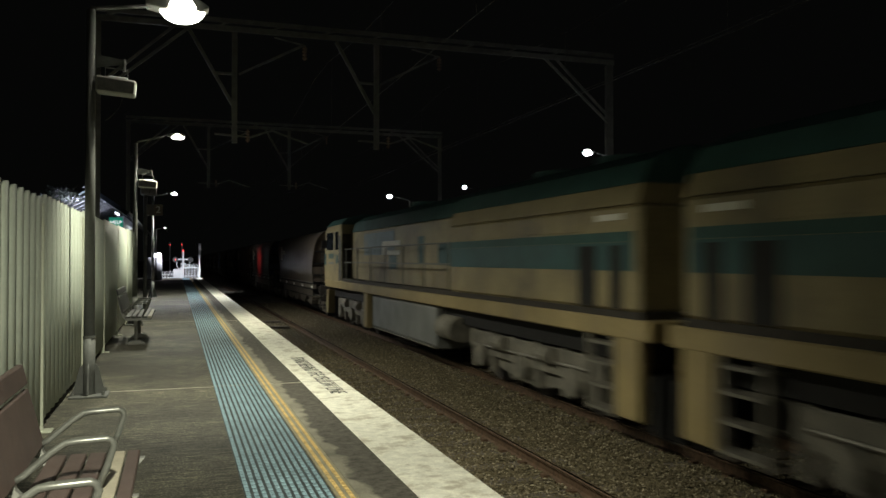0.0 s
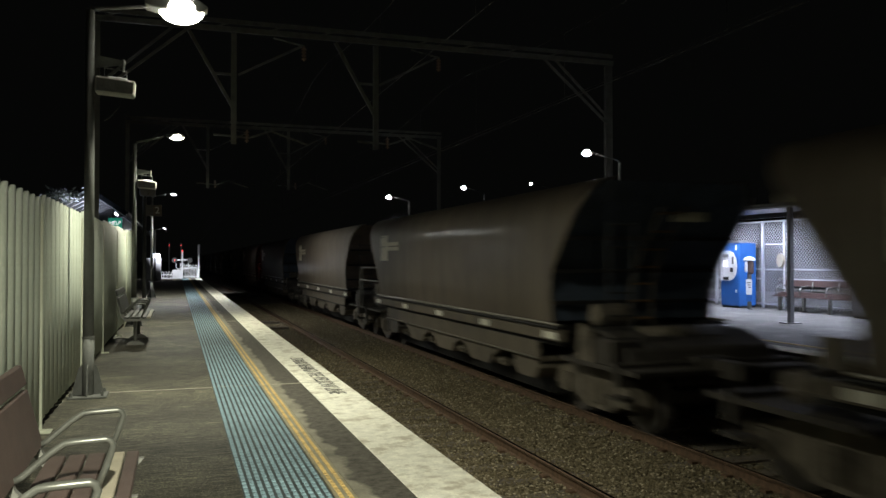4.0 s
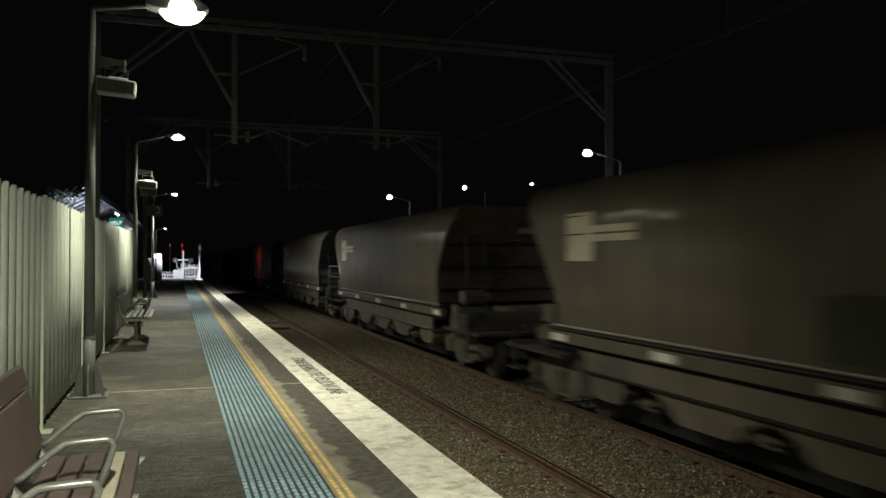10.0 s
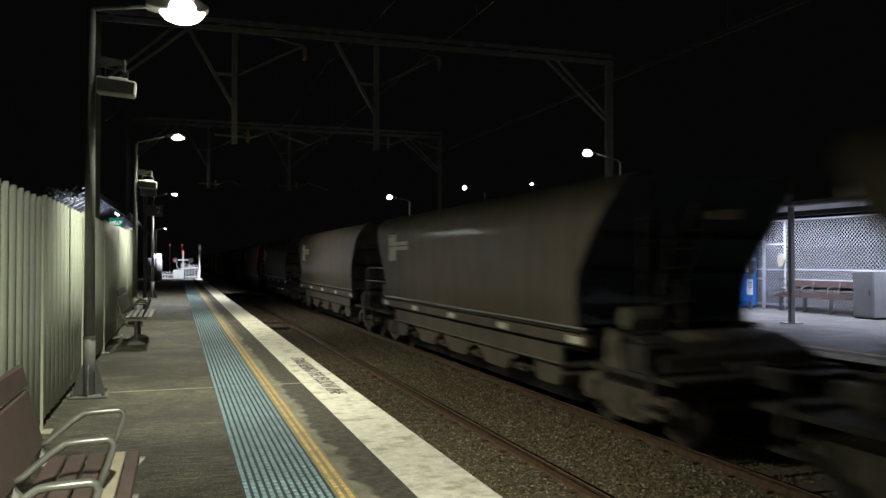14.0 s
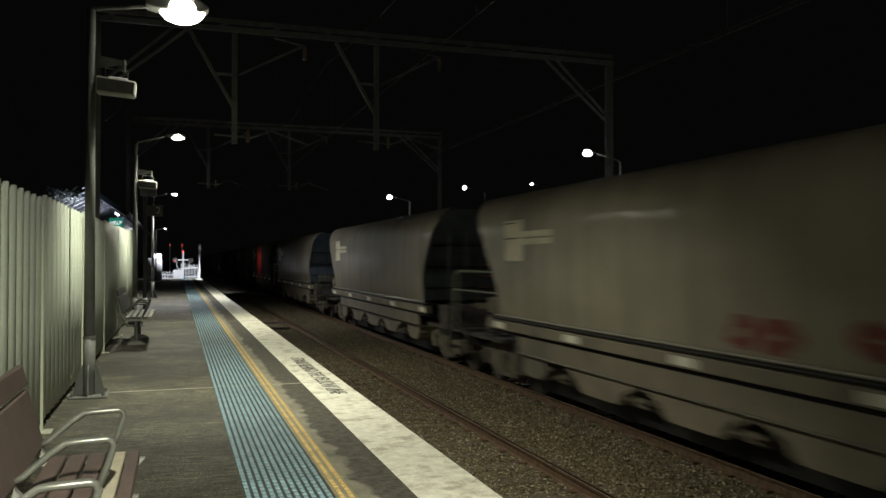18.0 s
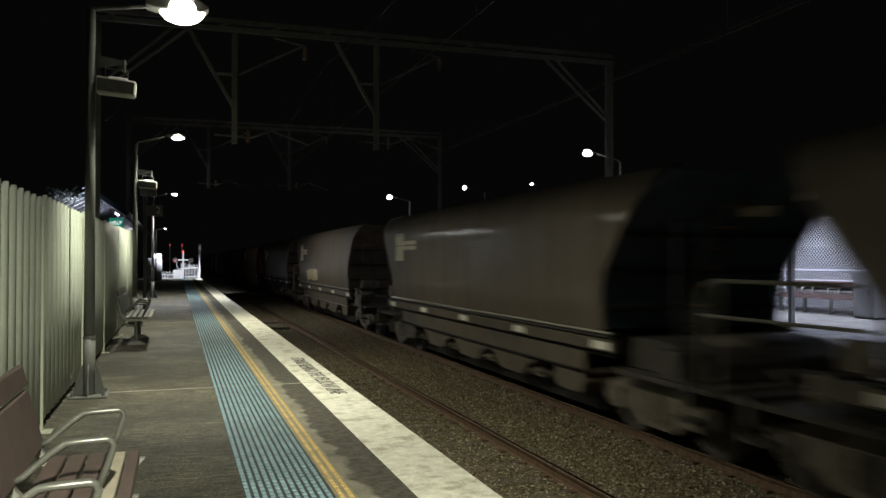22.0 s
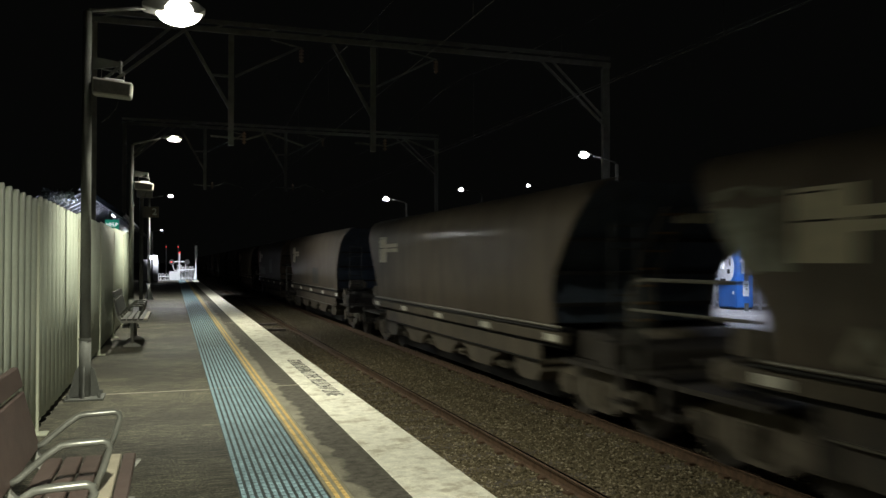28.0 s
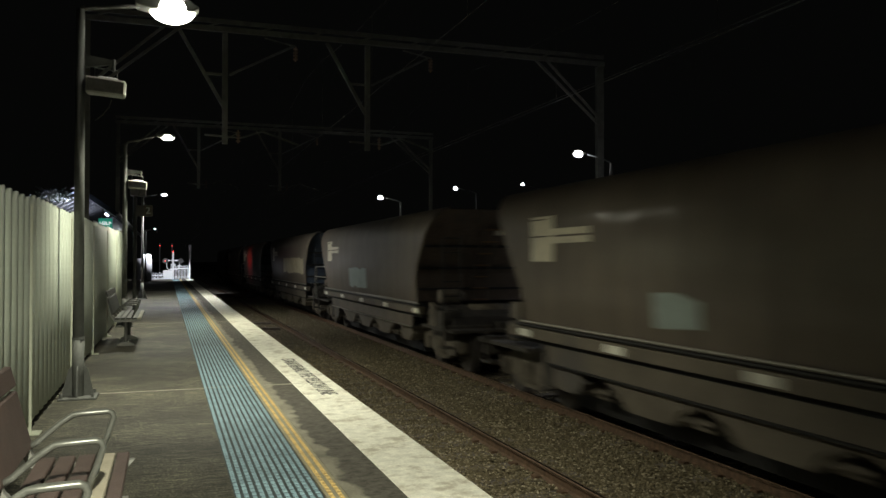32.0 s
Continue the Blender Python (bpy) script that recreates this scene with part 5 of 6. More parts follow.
            part("step", box(B(), min(s * 1.2, s * 1.42), max(s * 1.2, s * 1.42), yy * 6.95 - 0.15, yy * 6.95 + 0.15, 0.5, 0.54), "underframe", w)
            part("step_hanger", bar(B(), (s * 1.38, yy * 6.95, 0.52), (s * 1.38, yy * 6.95, 1.1), 0.04, 0.02), "underframe", w)
    for s in (-1, 1):
        part("foot_guard", box(B(), min(s * 1.30, s * 1.32), max(s * 1.30, s * 1.32), 4.5, 4.85, 0.42, 1.03), "underframe", w)
        if not loops:
            continue
        h = part("handrail", tube(B(), [(s * 1.40, 5.72, 2.07), (s * 1.40, 7.45, 2.07), (s * 1.40, 7.62, 2.02), (s * 1.40, 7.72, 1.90), (s * 1.40, 7.74, 0.88)], 0.024, 6), "handrail", w, "pale bent tube handrail")
        part("cross_rail", rod(B(), (s * 1.40, 5.5, 1.70), (s * 1.40, 7.74, 1.70), 0.02, 6), "handrail", h)
        part("inner_post", rod(B(), (s * 1.40, 7.40, 0.88), (s * 1.40, 7.40, 2.07), 0.018, 6), "handrail", h)
    part("brake_reservoir", rod(B(), (-0.6, -6.3, 1.14), (0.7, -6.3, 1.14), 0.22, 16), "bogie", w, "grimy air reservoir", smooth=True)
    part("corner_bracket", box(B(), -1.40, -1.30, 5.5, 5.85, 1.36, 1.62), "skirt", w, "pale corner bracket")
    part("brake_box", box(B(), -1.36, -0.95, -6.85, -6.40, 0.90, 1.24), "underframe", w, "grimy brake equipment box", bevel=0.02)
    part("centre_sill", box(B(), -0.25, 0.25, -7.2, 7.2, 0.75, 1.02), "underframe", w)
    bm = B()
    n, mrows = 24, 6
    grid = [[bm.verts.new((-1.01 + 2.02 * j / mrows, -5.7 + 11.4 * i / n, 3.2 + 0.12 * math.sin(math.pi * j / mrows) + 0.07 * noise.noise((i * 0.7, j * 0.9, 2.0)))) for j in range(mrows + 1)] for i in range(n + 1)]
    for i in range(n):
        for j in range(mrows):
            bm.faces.new((grid[i][j], grid[i][j + 1], grid[i + 1][j + 1], grid[i + 1][j]))
    part("coal_load", bm, "coal", w, "heap of black coal")
    for s in (-1, 1):
        x0, x1 = sorted((s * (HALF + 0.002), s * (HALF + 0.008)))
        mk = part("side_mark", box(B(), x0, x1, 4.25, 4.95, 2.27, 2.93), "logo", w, "cream block mark")
        part("side_mark_arm", box(B(), x0, x1, 3.2, 4.25, 2.65, 2.74), "logo", mk)
        part("side_mark_arm", box(B(), x0, x1, 3.2, 4.25, 2.53, 2.62), "logo", mk)
        if s < 0:
            part("lettering_bar", box(B(), x0 - 0.003, x0, 4.52, 4.93, 2.875, 2.893), "gear", mk, "thin dark printed line")
            part("lettering_bar", box(B(), x0 - 0.003, x0, 4.40, 4.93, 2.625, 2.645), "gear", mk, "thin dark printed line")
    return w


M["paint_cream"] = mat("cream_patch_paint", (0.41, 0.355, 0.235), 0.7, 0, 0.15, 3, 0.03, 30, (0.28, 0.235, 0.155), 0.1)
M["paint_pale"] = mat("pale_green_spray_paint", (0.30, 0.315, 0.26), 0.7, 0, 0.3, 4, 0.03, 14, (0.15, 0.135, 0.105), 0.55)
M["paint_faint"] = mat("faint_overspray_paint", (0.168, 0.158, 0.122), 0.7, 0, 0.2, 3, 0.03, 30, (0.135, 0.118, 0.09), 0.45)
M["paint_moss"] = mat("faded_olive_spray_paint", (0.150, 0.142, 0.088), 0.7, 0, 0.25, 3, 0.03, 30, (0.118, 0.104, 0.076), 0.5)
M["paint_wash"] = mat("thin_grey_green_wash_paint", (0.255, 0.27, 0.22), 0.7, 0, 0.3, 3, 0.03, 12, (0.14, 0.128, 0.1), 0.5)
M["paint_tag"] = mat("pale_tag_paint", (0.44, 0.43, 0.34), 0.7, 0, 0.3, 5, 0.03, 16, (0.22, 0.2, 0.155), 0.35)
M["paint_teal"] = mat("pale_teal_patch_paint", (0.28, 0.33, 0.30), 0.7, 0, 0.15, 4)
M["paint_red"] = mat("red_spray_paint", (0.20, 0.058, 0.046), 0.7, 0, 0.3, 5)
M["paint_dark"] = mat("dark_patch_paint", (0.05, 0.05, 0.042), 0.7, 0, 0.2, 3)


def patch(w, y0, y1, z0, z1, material, seed):
    """A painted-over patch with an uneven outline on the near side of a wagon."""
    r = random.Random(seed)
    n = max(2, int((y1 - y0) / 0.35))
    bm, rows = B(), []
    for i in range(n + 1):
        y, lo, hi = y0 + (y1 - y0) * i / n + r.uniform(-0.03, 0.03), z0 + r.uniform(-0.05, 0.05), z1 + r.uniform(-0.05, 0.05)
        levels = [lo + (hi - lo) * u / 3 for u in range(4)]
        rows.append([bm.verts.new((-side_x(z) - 0.006, min(y, slope_length(z, 1) - 0.04 + 0.004 * i), z)) for z in levels])
    for p, q in zip(rows, rows[1:]):
        for u in range(3):
            bm.faces.new((p[u], q[u], q[u + 1], p[u + 1]))
    part("paint_patch", bm, material, w, "overpainted patch")


def lettering(w, y0, y1, z0, z1, material, seed):
    """A faded spray-painted piece: a row of filled, illegible letter shapes of uneven height that nearly touch."""
    r = random.Random(seed)
    n = max(1, round((y1 - y0) / 0.75))
    step = (y1 - y0) / n
    for i in range(n):
        a = y0 + step * i
        patch(w, a + r.uniform(0.0, 0.10) * step, a + step * r.uniform(0.86, 0.98), max(1.40, z0 + r.uniform(0.0, 0.22) * (z1 - z0)), z1 - r.uniform(0.0, 0.28) * (z1 - z0), material, seed * 7 + i)


def ribbon(w, line, half, lift, material):
    """One sprayed stroke of even width along a line of (y, z) on the near side of a wagon."""
    bm, rail_a, rail_b = B(), [], []
    for k, (y, z) in enumerate(line):
        p, q = line[max(0, k - 1)], line[min(len(line) - 1, k + 1)]
        d = math.hypot(q[0] - p[0], q[1] - p[1]) or 1
        oy, oz = -(q[1] - p[1]) / d * half, (q[0] - p[0]) / d * half
        for rail, f in ((rail_a, 1), (rail_b, -1)):
            zz = max(1.37, z + f * oz)
            rail.append(bm.verts.new((-side_x(zz) - lift, y + f * oy, zz)))
    for k in range(len(line) - 1):
        bm.faces.new((rail_a[k], rail_a[k + 1], rail_b[k + 1], rail_b[k]))
    part("spray_stroke", bm, material, w, "illegible spray-painted stroke")


def scrawl(w, y0, y1, z0, z1, material, seed):
    """Loose spray-can strokes, one wandering ribbon for each illegible letter, laid on the near side of a wagon."""
    r = random.Random(seed)
    n = max(1, round((y1 - y0) / 0.62))
    step = (y1 - y0) / n
    for i in range(n):
        c = y0 + step * (i + 0.5)
        for stroke in range(2):
            pts, m = [], r.choice((5, 6, 7))
            a0, turn_by, ry, rz = r.uniform(0, 6.28), r.choice((-1, 1)) * r.uniform(0.7, 1.15), step * r.uniform(0.28, 0.55), (z1 - z0) * r.uniform(0.3, 0.5)
            for k in range(m):
                pts.append((c + ry * math.cos(a0 + k * turn_by) + r.uniform(-0.05, 0.05), min(z1, max(z0, (z0 + z1) / 2 + rz * math.sin(a0 + k * turn_by) + r.uniform(-0.05, 0.05)))))
            fine = [(pts[k][0] * (1 - u) + pts[k + 1][0] * u, pts[k][1] * (1 - u) + pts[k + 1][1] * u) for k in range(m - 1) for u in (0, 0.5)] + [pts[-1]]
            ribbon(w, fine, r.uniform(0.03, 0.07), 0.004 + 0.0006 * (3 * i + stroke), material)


PATCHES = {}
PATCHES[3] = [(3.81, 5.18, 1.51, 2.12, "paint_cream"), (2.36, 3.59, 1.51, 2.13, "paint_cream"), (0.93, 2.17, 1.55, 2.06, "paint_cream"), (-0.66, 0.70, 1.45, 2.15, "paint_cream"), (-2.15, -0.78, 1.45, 2.10, "paint_cream"), (-3.85, -2.20, 1.47, 2.08, "paint_cream"), (-4.95, -4.00, 1.46, 1.99, "paint_cream")]
PATCHES[9] = [(0.51, 1.78, 1.42, 1.8, "paint_cream"), (-1.23, 0.43, 1.42, 2.02, "paint_cream"), (-1.95, -1.27, 1.61, 2.0, "paint_cream")]
PATCHES[11] = [(-0.38, 1.15, 1.45, 2.55, "paint_pale"), (-1.67, -0.45, 1.45, 2.57, "paint_pale")]
PATCHES[17] = [(-3.4, 3.75, 1.47, 2.5, "paint_dark"), (-2.6, 3.4, 1.36, 1.46, "paint_red")]
PATCHES[27] = [(-1.67, -0.67, 1.45, 1.69, "paint_red"), (-3.49, -2.30, 1.53, 1.77, "paint_red")]
PATCHES[14] = [(-0.75, 0.30, 1.45, 2.00, "paint_dark")]
PATCHES[18] = [(3.92, 5.06, 1.66, 1.97, "paint_moss"), (2.42, 3.04, 1.69, 1.99, "paint_moss"), (1.5, 2.01, 1.72, 1.99, "paint_moss"), (0.59, 1.13, 1.7, 1.97, "paint_moss"), (-0.1, 0.44, 1.7, 1.97, "paint_moss"), (-0.81, -0.32, 1.69, 1.95, "paint_moss"), (-1.84, -0.97, 1.71, 1.95, "paint_moss"), (-2.61, -2.18, 1.71, 1.92, "paint_moss")]
PATCHES[19] = [(0.30, 3.80, 1.50, 1.95, "paint_faint"), (-3.40, -1.20, 1.55, 2.05, "paint_faint")]
PATCHES[32] = [(0.32, 1.40, 1.59, 2.04, "paint_cream"), (1.80, 2.70, 1.55, 1.98, "paint_faint"), (-1.90, -0.60, 1.55, 1.95, "paint_faint"), (-3.60, -2.30, 1.50, 1.92, "paint_dark")]
PATCHES[35] = [(2.05, 3.41, 1.47, 1.89, "paint_cream"), (0.67, 1.95, 1.47, 1.90, "paint_cream")]
PATCHES[43] = [(4.98, 6.05, 2.15, 3.00, "paint_wash"), (0.48, 1.42, 1.55, 2.10, "paint_tag"), (-1.39, 0.18, 1.62, 2.25, "paint_tag"), (-2.38, -1.63, 1.65, 2.15, "paint_tag"), (-3.84, -3.06, 1.66, 2.15, "paint_tag"), (-4.66, -4.00, 1.60, 2.10, "paint_tag")]
# a sprayed tag on the same wagon, as strokes of (y, z)
TAG = [[(4.41, 1.41), (4.19, 1.73)],
       [(4.19, 1.73), (3.9, 1.41)],
       [(3.9, 1.41), (3.66, 1.79)],
       [(3.48, 1.4), (3.4, 1.76)],
       [(3.4, 1.76), (3.02, 1.76)],
       [(3.23, 1.4), (3.16, 1.75)],
       [(2.87, 1.4), (2.8, 1.81), (2.44, 1.86), (2.39, 1.72), (2.68, 1.63), (2.28, 1.4)],
       [(4.09, 1.4), (3.23, 1.4), (2.45, 1.4), (1.86, 1.45), (1.42, 1.4)],
       [(1.89, 1.83), (1.48, 1.89)],
       [(1.65, 1.86), (1.73, 1.41)]]
PATCHES[45] = [(-1.60, -0.35, 1.42, 2.06, "paint_dark")]
PATCHES[46] = [(1.77, 4.52, 1.55, 1.98, "paint_faint"), (-1.8, -0.35, 1.71, 2.4, "paint_faint")]
PATCHES[47] = [(2.20, 3.50, 1.42, 2.10, "paint_pale"), (3.55, 5.00, 1.45, 1.90, "paint_faint"), (-3.90, -2.60, 1.42, 1.85, "paint_faint")]
PATCHES[48] = [(5.00, 5.60, 1.50, 2.65, "paint_faint"), (3.74, 5.58, 1.59, 2.11, "paint_pale"), (1.46, 3.74, 1.56, 2.19, "paint_pale"), (-1.78, 0.86, 1.46, 2.16, "paint_pale"), (-4.71, -2.97, 1.62, 1.86, "paint_pale")]
PATCHES[49] = [(5.06, 6.15, 2.32, 3.13, "paint_wash"), (4.46, 5.43, 1.59, 2.32, "paint_wash"), (3.42, 4.47, 1.5, 1.92, "paint_wash"), (2.56, 3.35, 1.86, 2.41, "paint_wash"), (1.53, 2.56, 1.55, 1.99, "paint_wash"), (0.73, 1.53, 1.56, 2.04, "paint_wash")]
PATCHES[50] = [(0.94, 1.79, 1.55, 1.89, "paint_teal")]
PATCHES[51] = [(-0.56, 1.60, 1.51, 2.07, "paint_teal")]
PATCHES[52] = [(-4.76, 1.00, 1.76, 2.40, "paint_cream")]

wagons = []
plain, railed = wagon(False), wagon(True)
LAST = 56
for k in range(LAST):
    w = (plain, railed)[k] if k < 2 else copy_thing((plain, railed)[k % 2], pose(T2, 40 + k * PITCH, RAIL))
    wagons.append(w)
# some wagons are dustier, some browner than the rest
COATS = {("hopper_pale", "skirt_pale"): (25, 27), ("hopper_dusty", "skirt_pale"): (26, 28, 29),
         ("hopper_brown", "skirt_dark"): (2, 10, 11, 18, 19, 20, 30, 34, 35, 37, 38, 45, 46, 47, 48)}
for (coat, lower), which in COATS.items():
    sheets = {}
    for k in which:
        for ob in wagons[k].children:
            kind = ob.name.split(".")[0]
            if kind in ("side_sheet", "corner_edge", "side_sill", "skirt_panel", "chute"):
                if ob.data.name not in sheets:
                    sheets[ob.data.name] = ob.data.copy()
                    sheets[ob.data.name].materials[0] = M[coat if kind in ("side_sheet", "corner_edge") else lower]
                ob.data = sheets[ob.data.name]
for k, rows in PATCHES.items():
    for i, (y0, y1, z0, z1, m) in enumerate(rows):
        style = scrawl if m == "paint_tag" or m == "paint_red" and y1 - y0 < 3 else lettering if m == "paint_pale" and k > 11 else patch
        style(wagons[k], y0, y1, z0, z1, m, 31 * k + i)
for i, line in enumerate(TAG):
    fine = [(a[0] + (b[0] - a[0]) * u, a[1] + (b[1] - a[1]) * u) for a, b in zip(line, line[1:]) for u in (0, 0.5)] + [line[-1]]
    ribbon(wagons[43], fine, 0.055, 0.004 + 0.0008 * i, "paint_tag")


def loco():
    """A full-size diesel: cab at the +y end, hood with side walkways, wide radiator end."""
    l = thing("diesel_locomotive", pose(T2, 0, RAIL), "faded yellow diesel locomotive with a teal stripe and dark green roof", "locomotive", "locomotives")
    part("frame", prism(B(), [(-1.45, 1.30), (1.45, 1.30), (1.45, 1.55), (-1.45, 1.55)], "y", -11.2, 10.3), "loco_frame", l, "bright yellow frame beam", bevel=0.02)
    # black block paints the shade under the frame
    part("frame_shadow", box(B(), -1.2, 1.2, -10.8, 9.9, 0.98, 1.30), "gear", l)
    part("walkway", box(B(), -1.40, 1.40, -11.0, 10.1, 1.55, 1.64), "underframe", l, "dark walkway edge")
    # wide radiator and equipment end
    hood = part("wide_hood", box(B(), -1.42, 1.42, -10.95, -4.0, 1.64, 2.96), "loco_yellow", l, bevel=0.04)
    for s in (-1, 1):
        x0, x1 = sorted((s * 1.421, s * 1.426))
        part("stripe", box(B(), x0, x1, -10.85, -4.05, 2.14, 2.50), "loco_teal", hood, "teal stripe")
        part("stripe_edge", box(B(), x0, x1, -10.85, -4.05, 2.503, 2.63), "loco_roof", hood, "dark green band over the stripe")
        for y in (-9.92, -10.58):
            part("grille_panel", box(B(), x0 - 0.004, x1 + 0.004, y, y + (0.46 if y > -10 else 0.28), 1.66, 2.46), "gear", hood, "dark intake grille")
        for k in range(4):
            part("louvre_panel", box(B(), min(s * 1.421, s * 1.432), max(s * 1.421, s * 1.432), -9.6 + k * 1.4, -8.45 + k * 1.4, 2.66, 2.92), "loco_yellow", hood, bevel=0.004)
    part("hood_roof", prism(B(), [(-1.35, 3.22), (-1.22, 3.50), (-0.75, 3.70), (0.75, 3.70), (1.22, 3.50), (1.35, 3.22)], "y", -10.95, -4.0), "loco_roof", l)
    part("cant_panel", prism(B(), [(-1.42, 2.965), (1.42, 2.965), (1.35, 3.215), (-1.35, 3.215)], "y", -10.93, -4.02), "loco_yellow", l)
    nar = part("hood", box(B(), -1.05, 1.05, -4.0, 7.3, 1.64, 3.2), "loco_yellow", l, bevel=0.03)
    part("hood_roof", prism(B(), [(-1.08, 3.2), (-0.95, 3.52), (-0.6, 3.72), (0.6, 3.72), (0.95, 3.52), (1.08, 3.2)], "y", -4.0, 7.3), "loco_roof", l)
    for s in (-1, 1):
        x0, x1 = sorted((s * 1.051, s * 1.058))
        part("stripe", box(B(), x0, x1, -3.98, -2.1, 2.16, 2.66), "loco_teal", nar, "teal stripe")
        part("side_panel", box(B(), x0, x1, 1.75, 5.45, 2.42, 3.08), "pale_blue", nar, "faded pale blue panel")
        part("panel_line", box(B(), x0 - 0.003, x1 + 0.003, 1.75, 5.45, 3.09, 3.13), "handrail", nar)
        for k in range(9):
            part("hood_door", box(B(), min(s * 1.059, s * 1.068), max(s * 1.059, s * 1.068), -3.8 + k * 1.0, -2.9 + k * 1.0, 1.62, 2.02), "loco_yellow", nar)
        # plain block emblem
        for y0, y1, z0, z1, mt in ((1.2, 3.1, 2.66, 2.80, "reflector"), (1.2, 3.1, 2.42, 2.54, "reflector"), (2.5, 3.1, 2.54, 2.66, "reflector"), (1.5, 2.3, 2.0, 2.40, "loco_teal"), (-1.0, -0.55, 2.2, 2.85, "loco_teal")):
            part("emblem", box(B(), x0 + (-0.004 if s < 0 else 0.004), x1 + (-0.004 if s < 0 else 0.004), y0, y1, z0, z1), mt, nar, "plain block emblem")
        # walkway rails
        for z in (2.19, 2.63):
            part("handrail", rod(B(), (s * 1.38, -3.9, z), (s * 1.38, 6.9, z), 0.018, 6), "handrail", l)
        for k in range(7):
            part("stanchion", rod(B(), (s * 1.38, -3.8 + k * 1.75, 1.5), (s * 1.38, -3.8 + k * 1.75, 2.63), 0.018, 6), "handrail", l)
        part("side_steps", box(B(), min(s * 1.2, s * 1.44), max(s * 1.2, s * 1.44), 9.6, 9.95, 0.35, 1.2), "loco_yellow", l)
        x0, x1 = sorted((s * 1.28, s * 1.44))
        part("end_pillar", box(B(), x0, x1, -10.98, -10.42, 0.32, 1.45), "loco_frame", l, "yellow end pillar", bevel=0.02)
        part("step_pillar", box(B(), x0, x1, 3.35, 3.80, 0.30, 1.32), "loco_frame", l, "yellow step pillar", bevel=0.02)
        x0, x1 = sorted((s * 1.34, s * 1.42))
        ladder = part("end_steps", box(box(B(), x0, x1, -9.72, -9.66, 0.28, 1.30), x0, x1, -10.36, -10.30, 0.28, 1.30), "loco_bogie", l, "grey boarding steps")
        for z in (0.32, 0.62, 0.92, 1.18):
            part("step", box(B(), min(s * 1.20, s * 1.44), max(s * 1.20, s * 1.44), -10.30, -9.72, z, z + 0.035), "lip", ladder)
        part("marking", box(B(), min(s * 1.421, s * 1.428), max(s * 1.421, s * 1.428), -10.6, -9.95, 2.78, 2.86), "reflector", hood, "pale lettering bar")
    # cab
    cab = part("cab", prism(B(), [(7.3, 1.45), (10.45, 1.45), (10.5, 2.3), (10.25, 3.3), (9.9, 3.5), (7.3, 3.5)], "x", -1.43, 1.43), "loco_yellow", l, bevel=0.04)
    part("cab_roof", prism(B(), [(-1.43, 3.48), (-1.2, 3.70), (-0.7, 3.82), (0.7, 3.82), (1.2, 3.70), (1.43, 3.48)], "y", 7.3, 9.95), "loco_roof", l)
    for s in (-1, 1):
        x0, x1 = sorted((s * 1.425, s * 1.436))
        part("side_window", box(B(), x0, x1, 8.65, 10.0, 2.62, 3.25), "window", cab, "dark cab window")
        part("side_window", box(B(), x0, x1, 7.75, 8.35, 2.62, 3.25), "window", cab, "dark cab window")
        part("door", box(B(), x0 - 0.004, x1 + 0.004, 7.40, 7.66, 1.55, 3.1), "dark", cab)
        part("marking", box(B(), x0, x1, 8.6, 9.6, 2.32, 2.5), "loco_teal", cab, "teal name bar")
        part("marking", box(B(), x0, x1, 8.6, 9.6, 2.12, 2.2), "tank", cab)
        part("emblem", box(B(), x0, x1, 7.8, 8.2, 2.15, 2.45), "loco_teal", cab)
        part("corner_block", box(B(), x0, x1, 10.05, 10.42, 2.1, 2.5), "loco_teal", cab)
        part("cab_handrail", rod(B(), (s * 1.46, 7.2, 1.6), (s * 1.46, 7.2, 2.9), 0.02, 6), "handrail", cab)
        # dark colour stands for the shade on the cab's rear wall
        part("rear_door", box(B(), min(s * 1.10, s * 1.40), max(s * 1.10, s * 1.40), 7.275, 7.30, 1.66, 3.15), "underframe", cab, "cab rear door with the shade painted dark")
        part("mirror", box(B(), min(s * 1.44, s * 1.62), max(s * 1.44, s * 1.62), 9.98, 10.02, 2.7, 3.0), "dark", cab)
    part("windscreen", prism(B(), [(10.36, 2.62), (10.46, 2.60), (10.30, 3.22), (10.20, 3.24)], "x", -1.2, 1.2), "window", cab, "dark windscreen")
    part("headlight", box(B(), -0.25, 0.25, 10.1, 10.2, 3.33, 3.48), "reflector", cab)
    part("fuel_tank", prism(B(), [(-1.4, 0.42), (-1.3, 0.36), (1.3, 0.36), (1.4, 0.42), (1.4, 1.25), (-1.4, 1.25)], "y", -3.0, 2.85), "tank", l, "grey fuel tank", bevel=0.03)
    for s in (-1, 1):
        part("tank_edge", box(B(), min(s * 1.38, s * 1.42), max(s * 1.38, s * 1.42), -2.95, 2.8, 0.37, 0.40), "lip", l, "pale tank edge")
        part("air_reservoir", rod(B(), (s * 1.22, -4.15, 0.86), (s * 1.22, -3.1, 0.86), 0.26, 16), "loco_bogie", l, "dusty air reservoir", smooth=True)
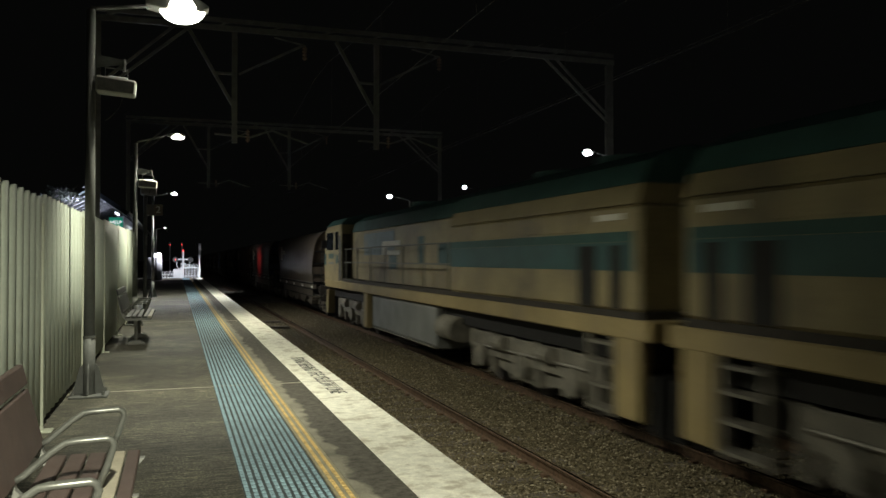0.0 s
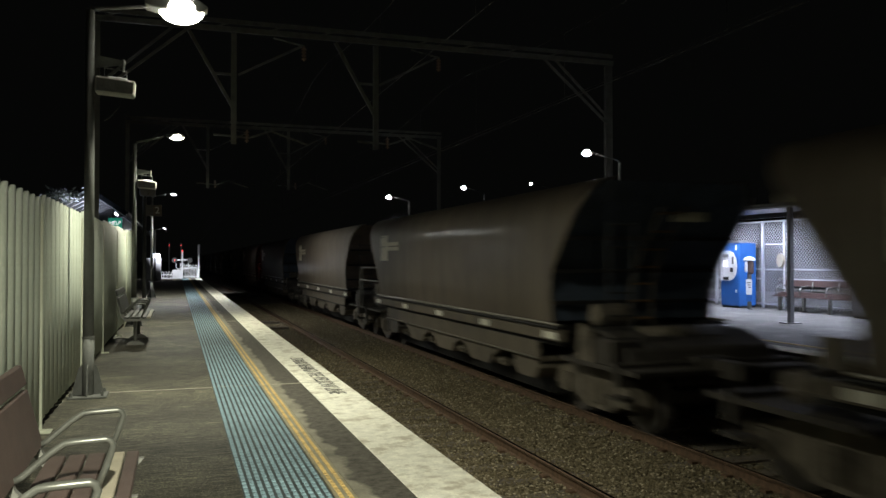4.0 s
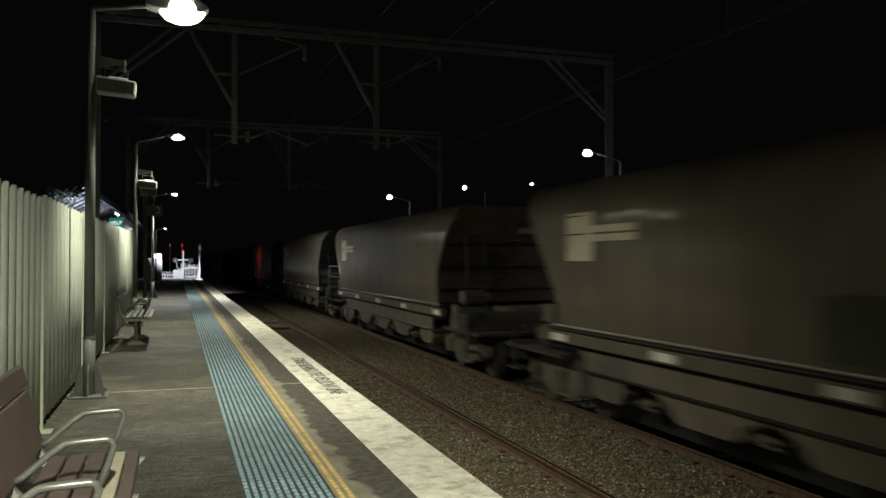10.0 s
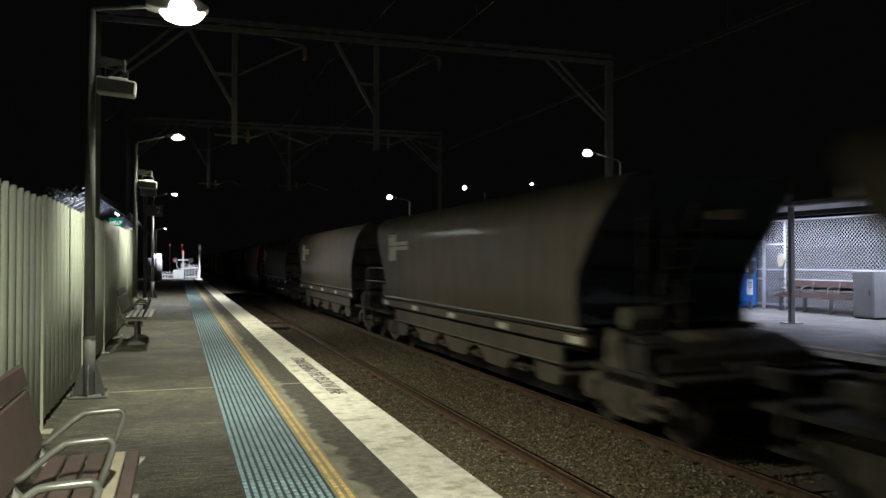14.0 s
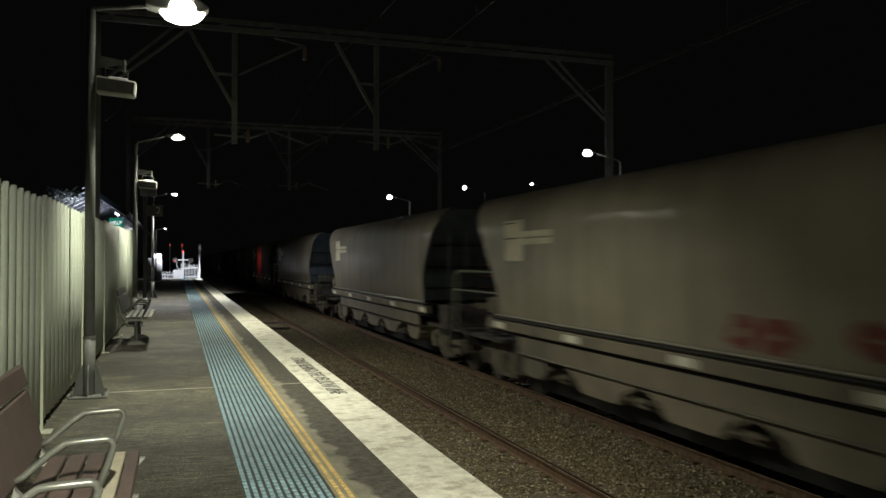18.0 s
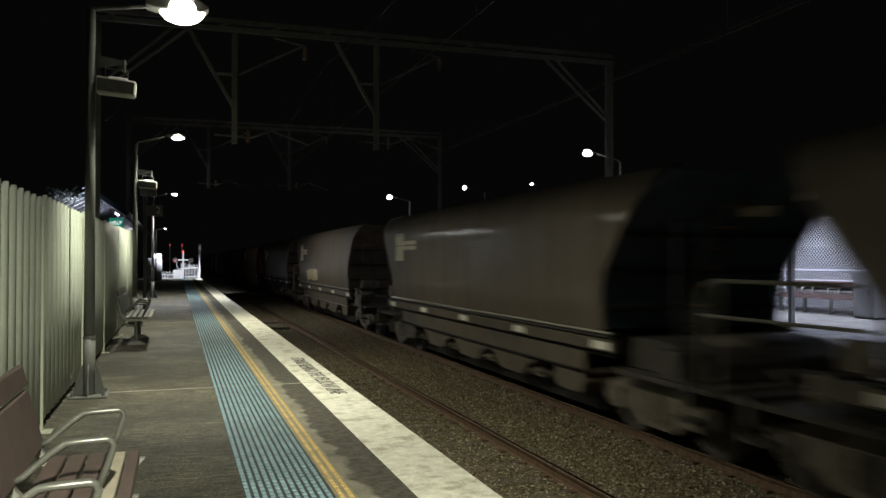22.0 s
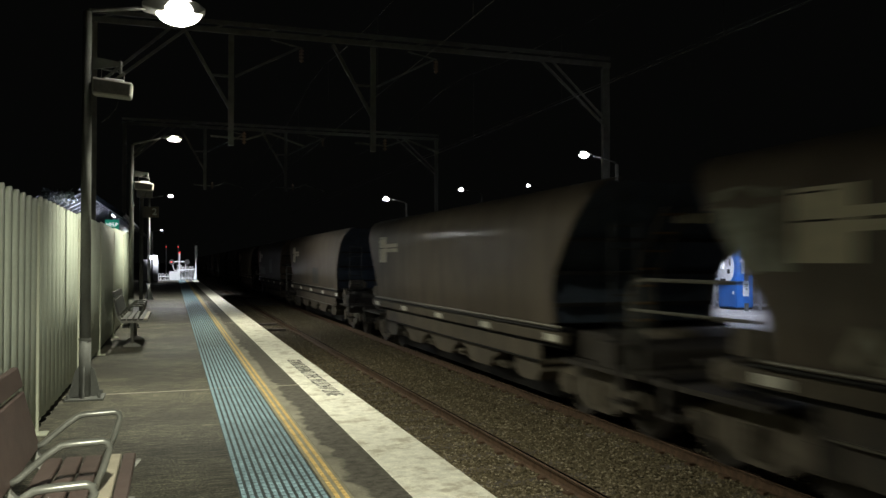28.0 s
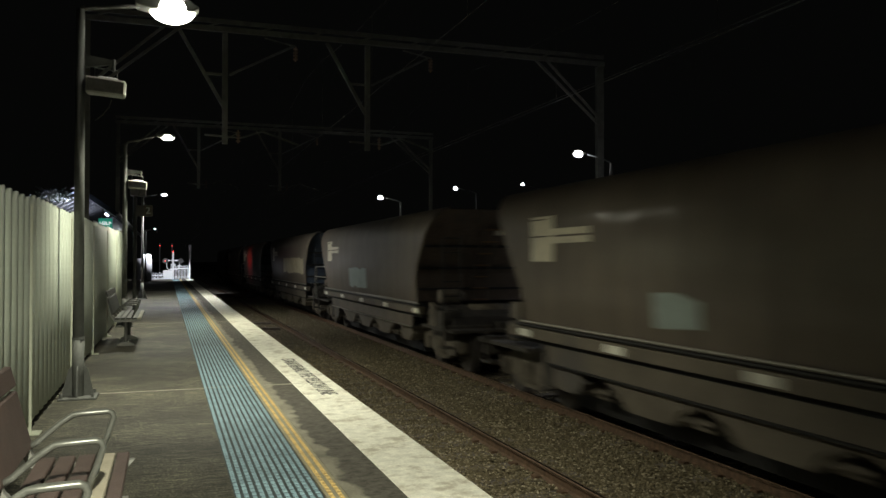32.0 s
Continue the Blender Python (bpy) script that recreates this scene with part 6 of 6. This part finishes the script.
    for yy in (-1, 1):
        yb = 6.55 if yy > 0 else -7.05
        g = bogie_parts(l, yb, 1.85, 3, 0.5, "bogie", "loco_bogie")
        for s in (-1, 1):
            for k in range(6):
                ya = yb - 2.4 + k * 0.96
                part("brake_hanger", box(B(), min(s * 1.06, s * 1.16), max(s * 1.06, s * 1.16), ya - 0.07, ya + 0.07, 0.22, 0.95), "loco_bogie", g)
            part("side_frame", prism(B(), [(yb - 2.62, 0.62), (yb - 2.2, 0.50), (yb + 2.2, 0.50), (yb + 2.62, 0.62), (yb + 2.62, 0.92), (yb - 2.62, 0.92)], "x", min(s * 1.07, s * 1.15), max(s * 1.07, s * 1.15)), "loco_bogie", g, "dusty cast side frame", bevel=0.015)
            for k in range(3):
                ya = yb - 1.85 + k * 1.85
                part("axle_box", rod(B(), (s * 1.10, ya, 0.50), (s * 1.26, ya, 0.50), 0.21, 14), "loco_bogie", g, "dusty axle box")
            part("brake_rod", rod(B(), (s * 1.19, yb - 2.3, 0.72), (s * 1.19, yb + 2.3, 0.66), 0.025, 6), "lip", g)
            for k in range(2):
                ya = yb - 0.95 + k * 1.9
                part("brake_cylinder", rod(B(), (s * 1.2, ya - 0.22, 0.80), (s * 1.2, ya + 0.22, 0.80), 0.13, 12), "loco_bogie", g)
        part("plough", prism(B(), [(-1.35, 0.2), (1.35, 0.2), (1.35, 0.9), (-1.35, 0.9)], "y", yy * 10.75 - 0.5, yy * 10.75 - 0.4), "dark", l)
        part("coupler", box(B(), -0.13, 0.13, -11.6 if yy < 0 else 10.2, -11.1 if yy < 0 else 10.75, 0.75, 1.0), "underframe", l)
    for y in (-8.6, -6.4, 1.5):
        part("fan_housing", rod(B(), (0, y, 3.66), (0, y, 3.84), 0.62, 20), "loco_roof", l)
    return l


loco_rear = loco()
loco_front = copy_thing(loco_rear, pose(T2, 0, RAIL, 0, 0, 180))

# ---- what moves ----
# place along the track of the cream mark on the first wagon, by time
RUN = [(0, 43.80), (1, 18.74), (2, -6.37), (3, -31.61), (6, -106.83), (7, -131.94), (8, -157.08), (9, -182.02), (10, -207.30), (11, -231.71), (12, -256.77), (13, -282.13), (14, -307.11), (17, -383.16), (18, -408.45), (19, -433.83), (20, -459.25), (21, -484.97), (22, -510.01), (23, -536.36), (24, -562.00), (25, -587.35), (28, -664.70), (29, -690.48), (30, -716.22), (31, -742.04), (32, -768.04)]


def motions():
    for k, w in enumerate(wagons):
        walk(w, [(t, pose(T2, y + k * PITCH - 5.63 + (0.30 if k % 2 else -0.30), RAIL)) for t, y in RUN])
    walk(loco_rear, [(t, pose(T2, y - 24.50, RAIL)) for t, y in RUN])
    walk(loco_front, [(t, pose(T2, y - 47.30, RAIL, 0, 0, 180)) for t, y in RUN])


motions()
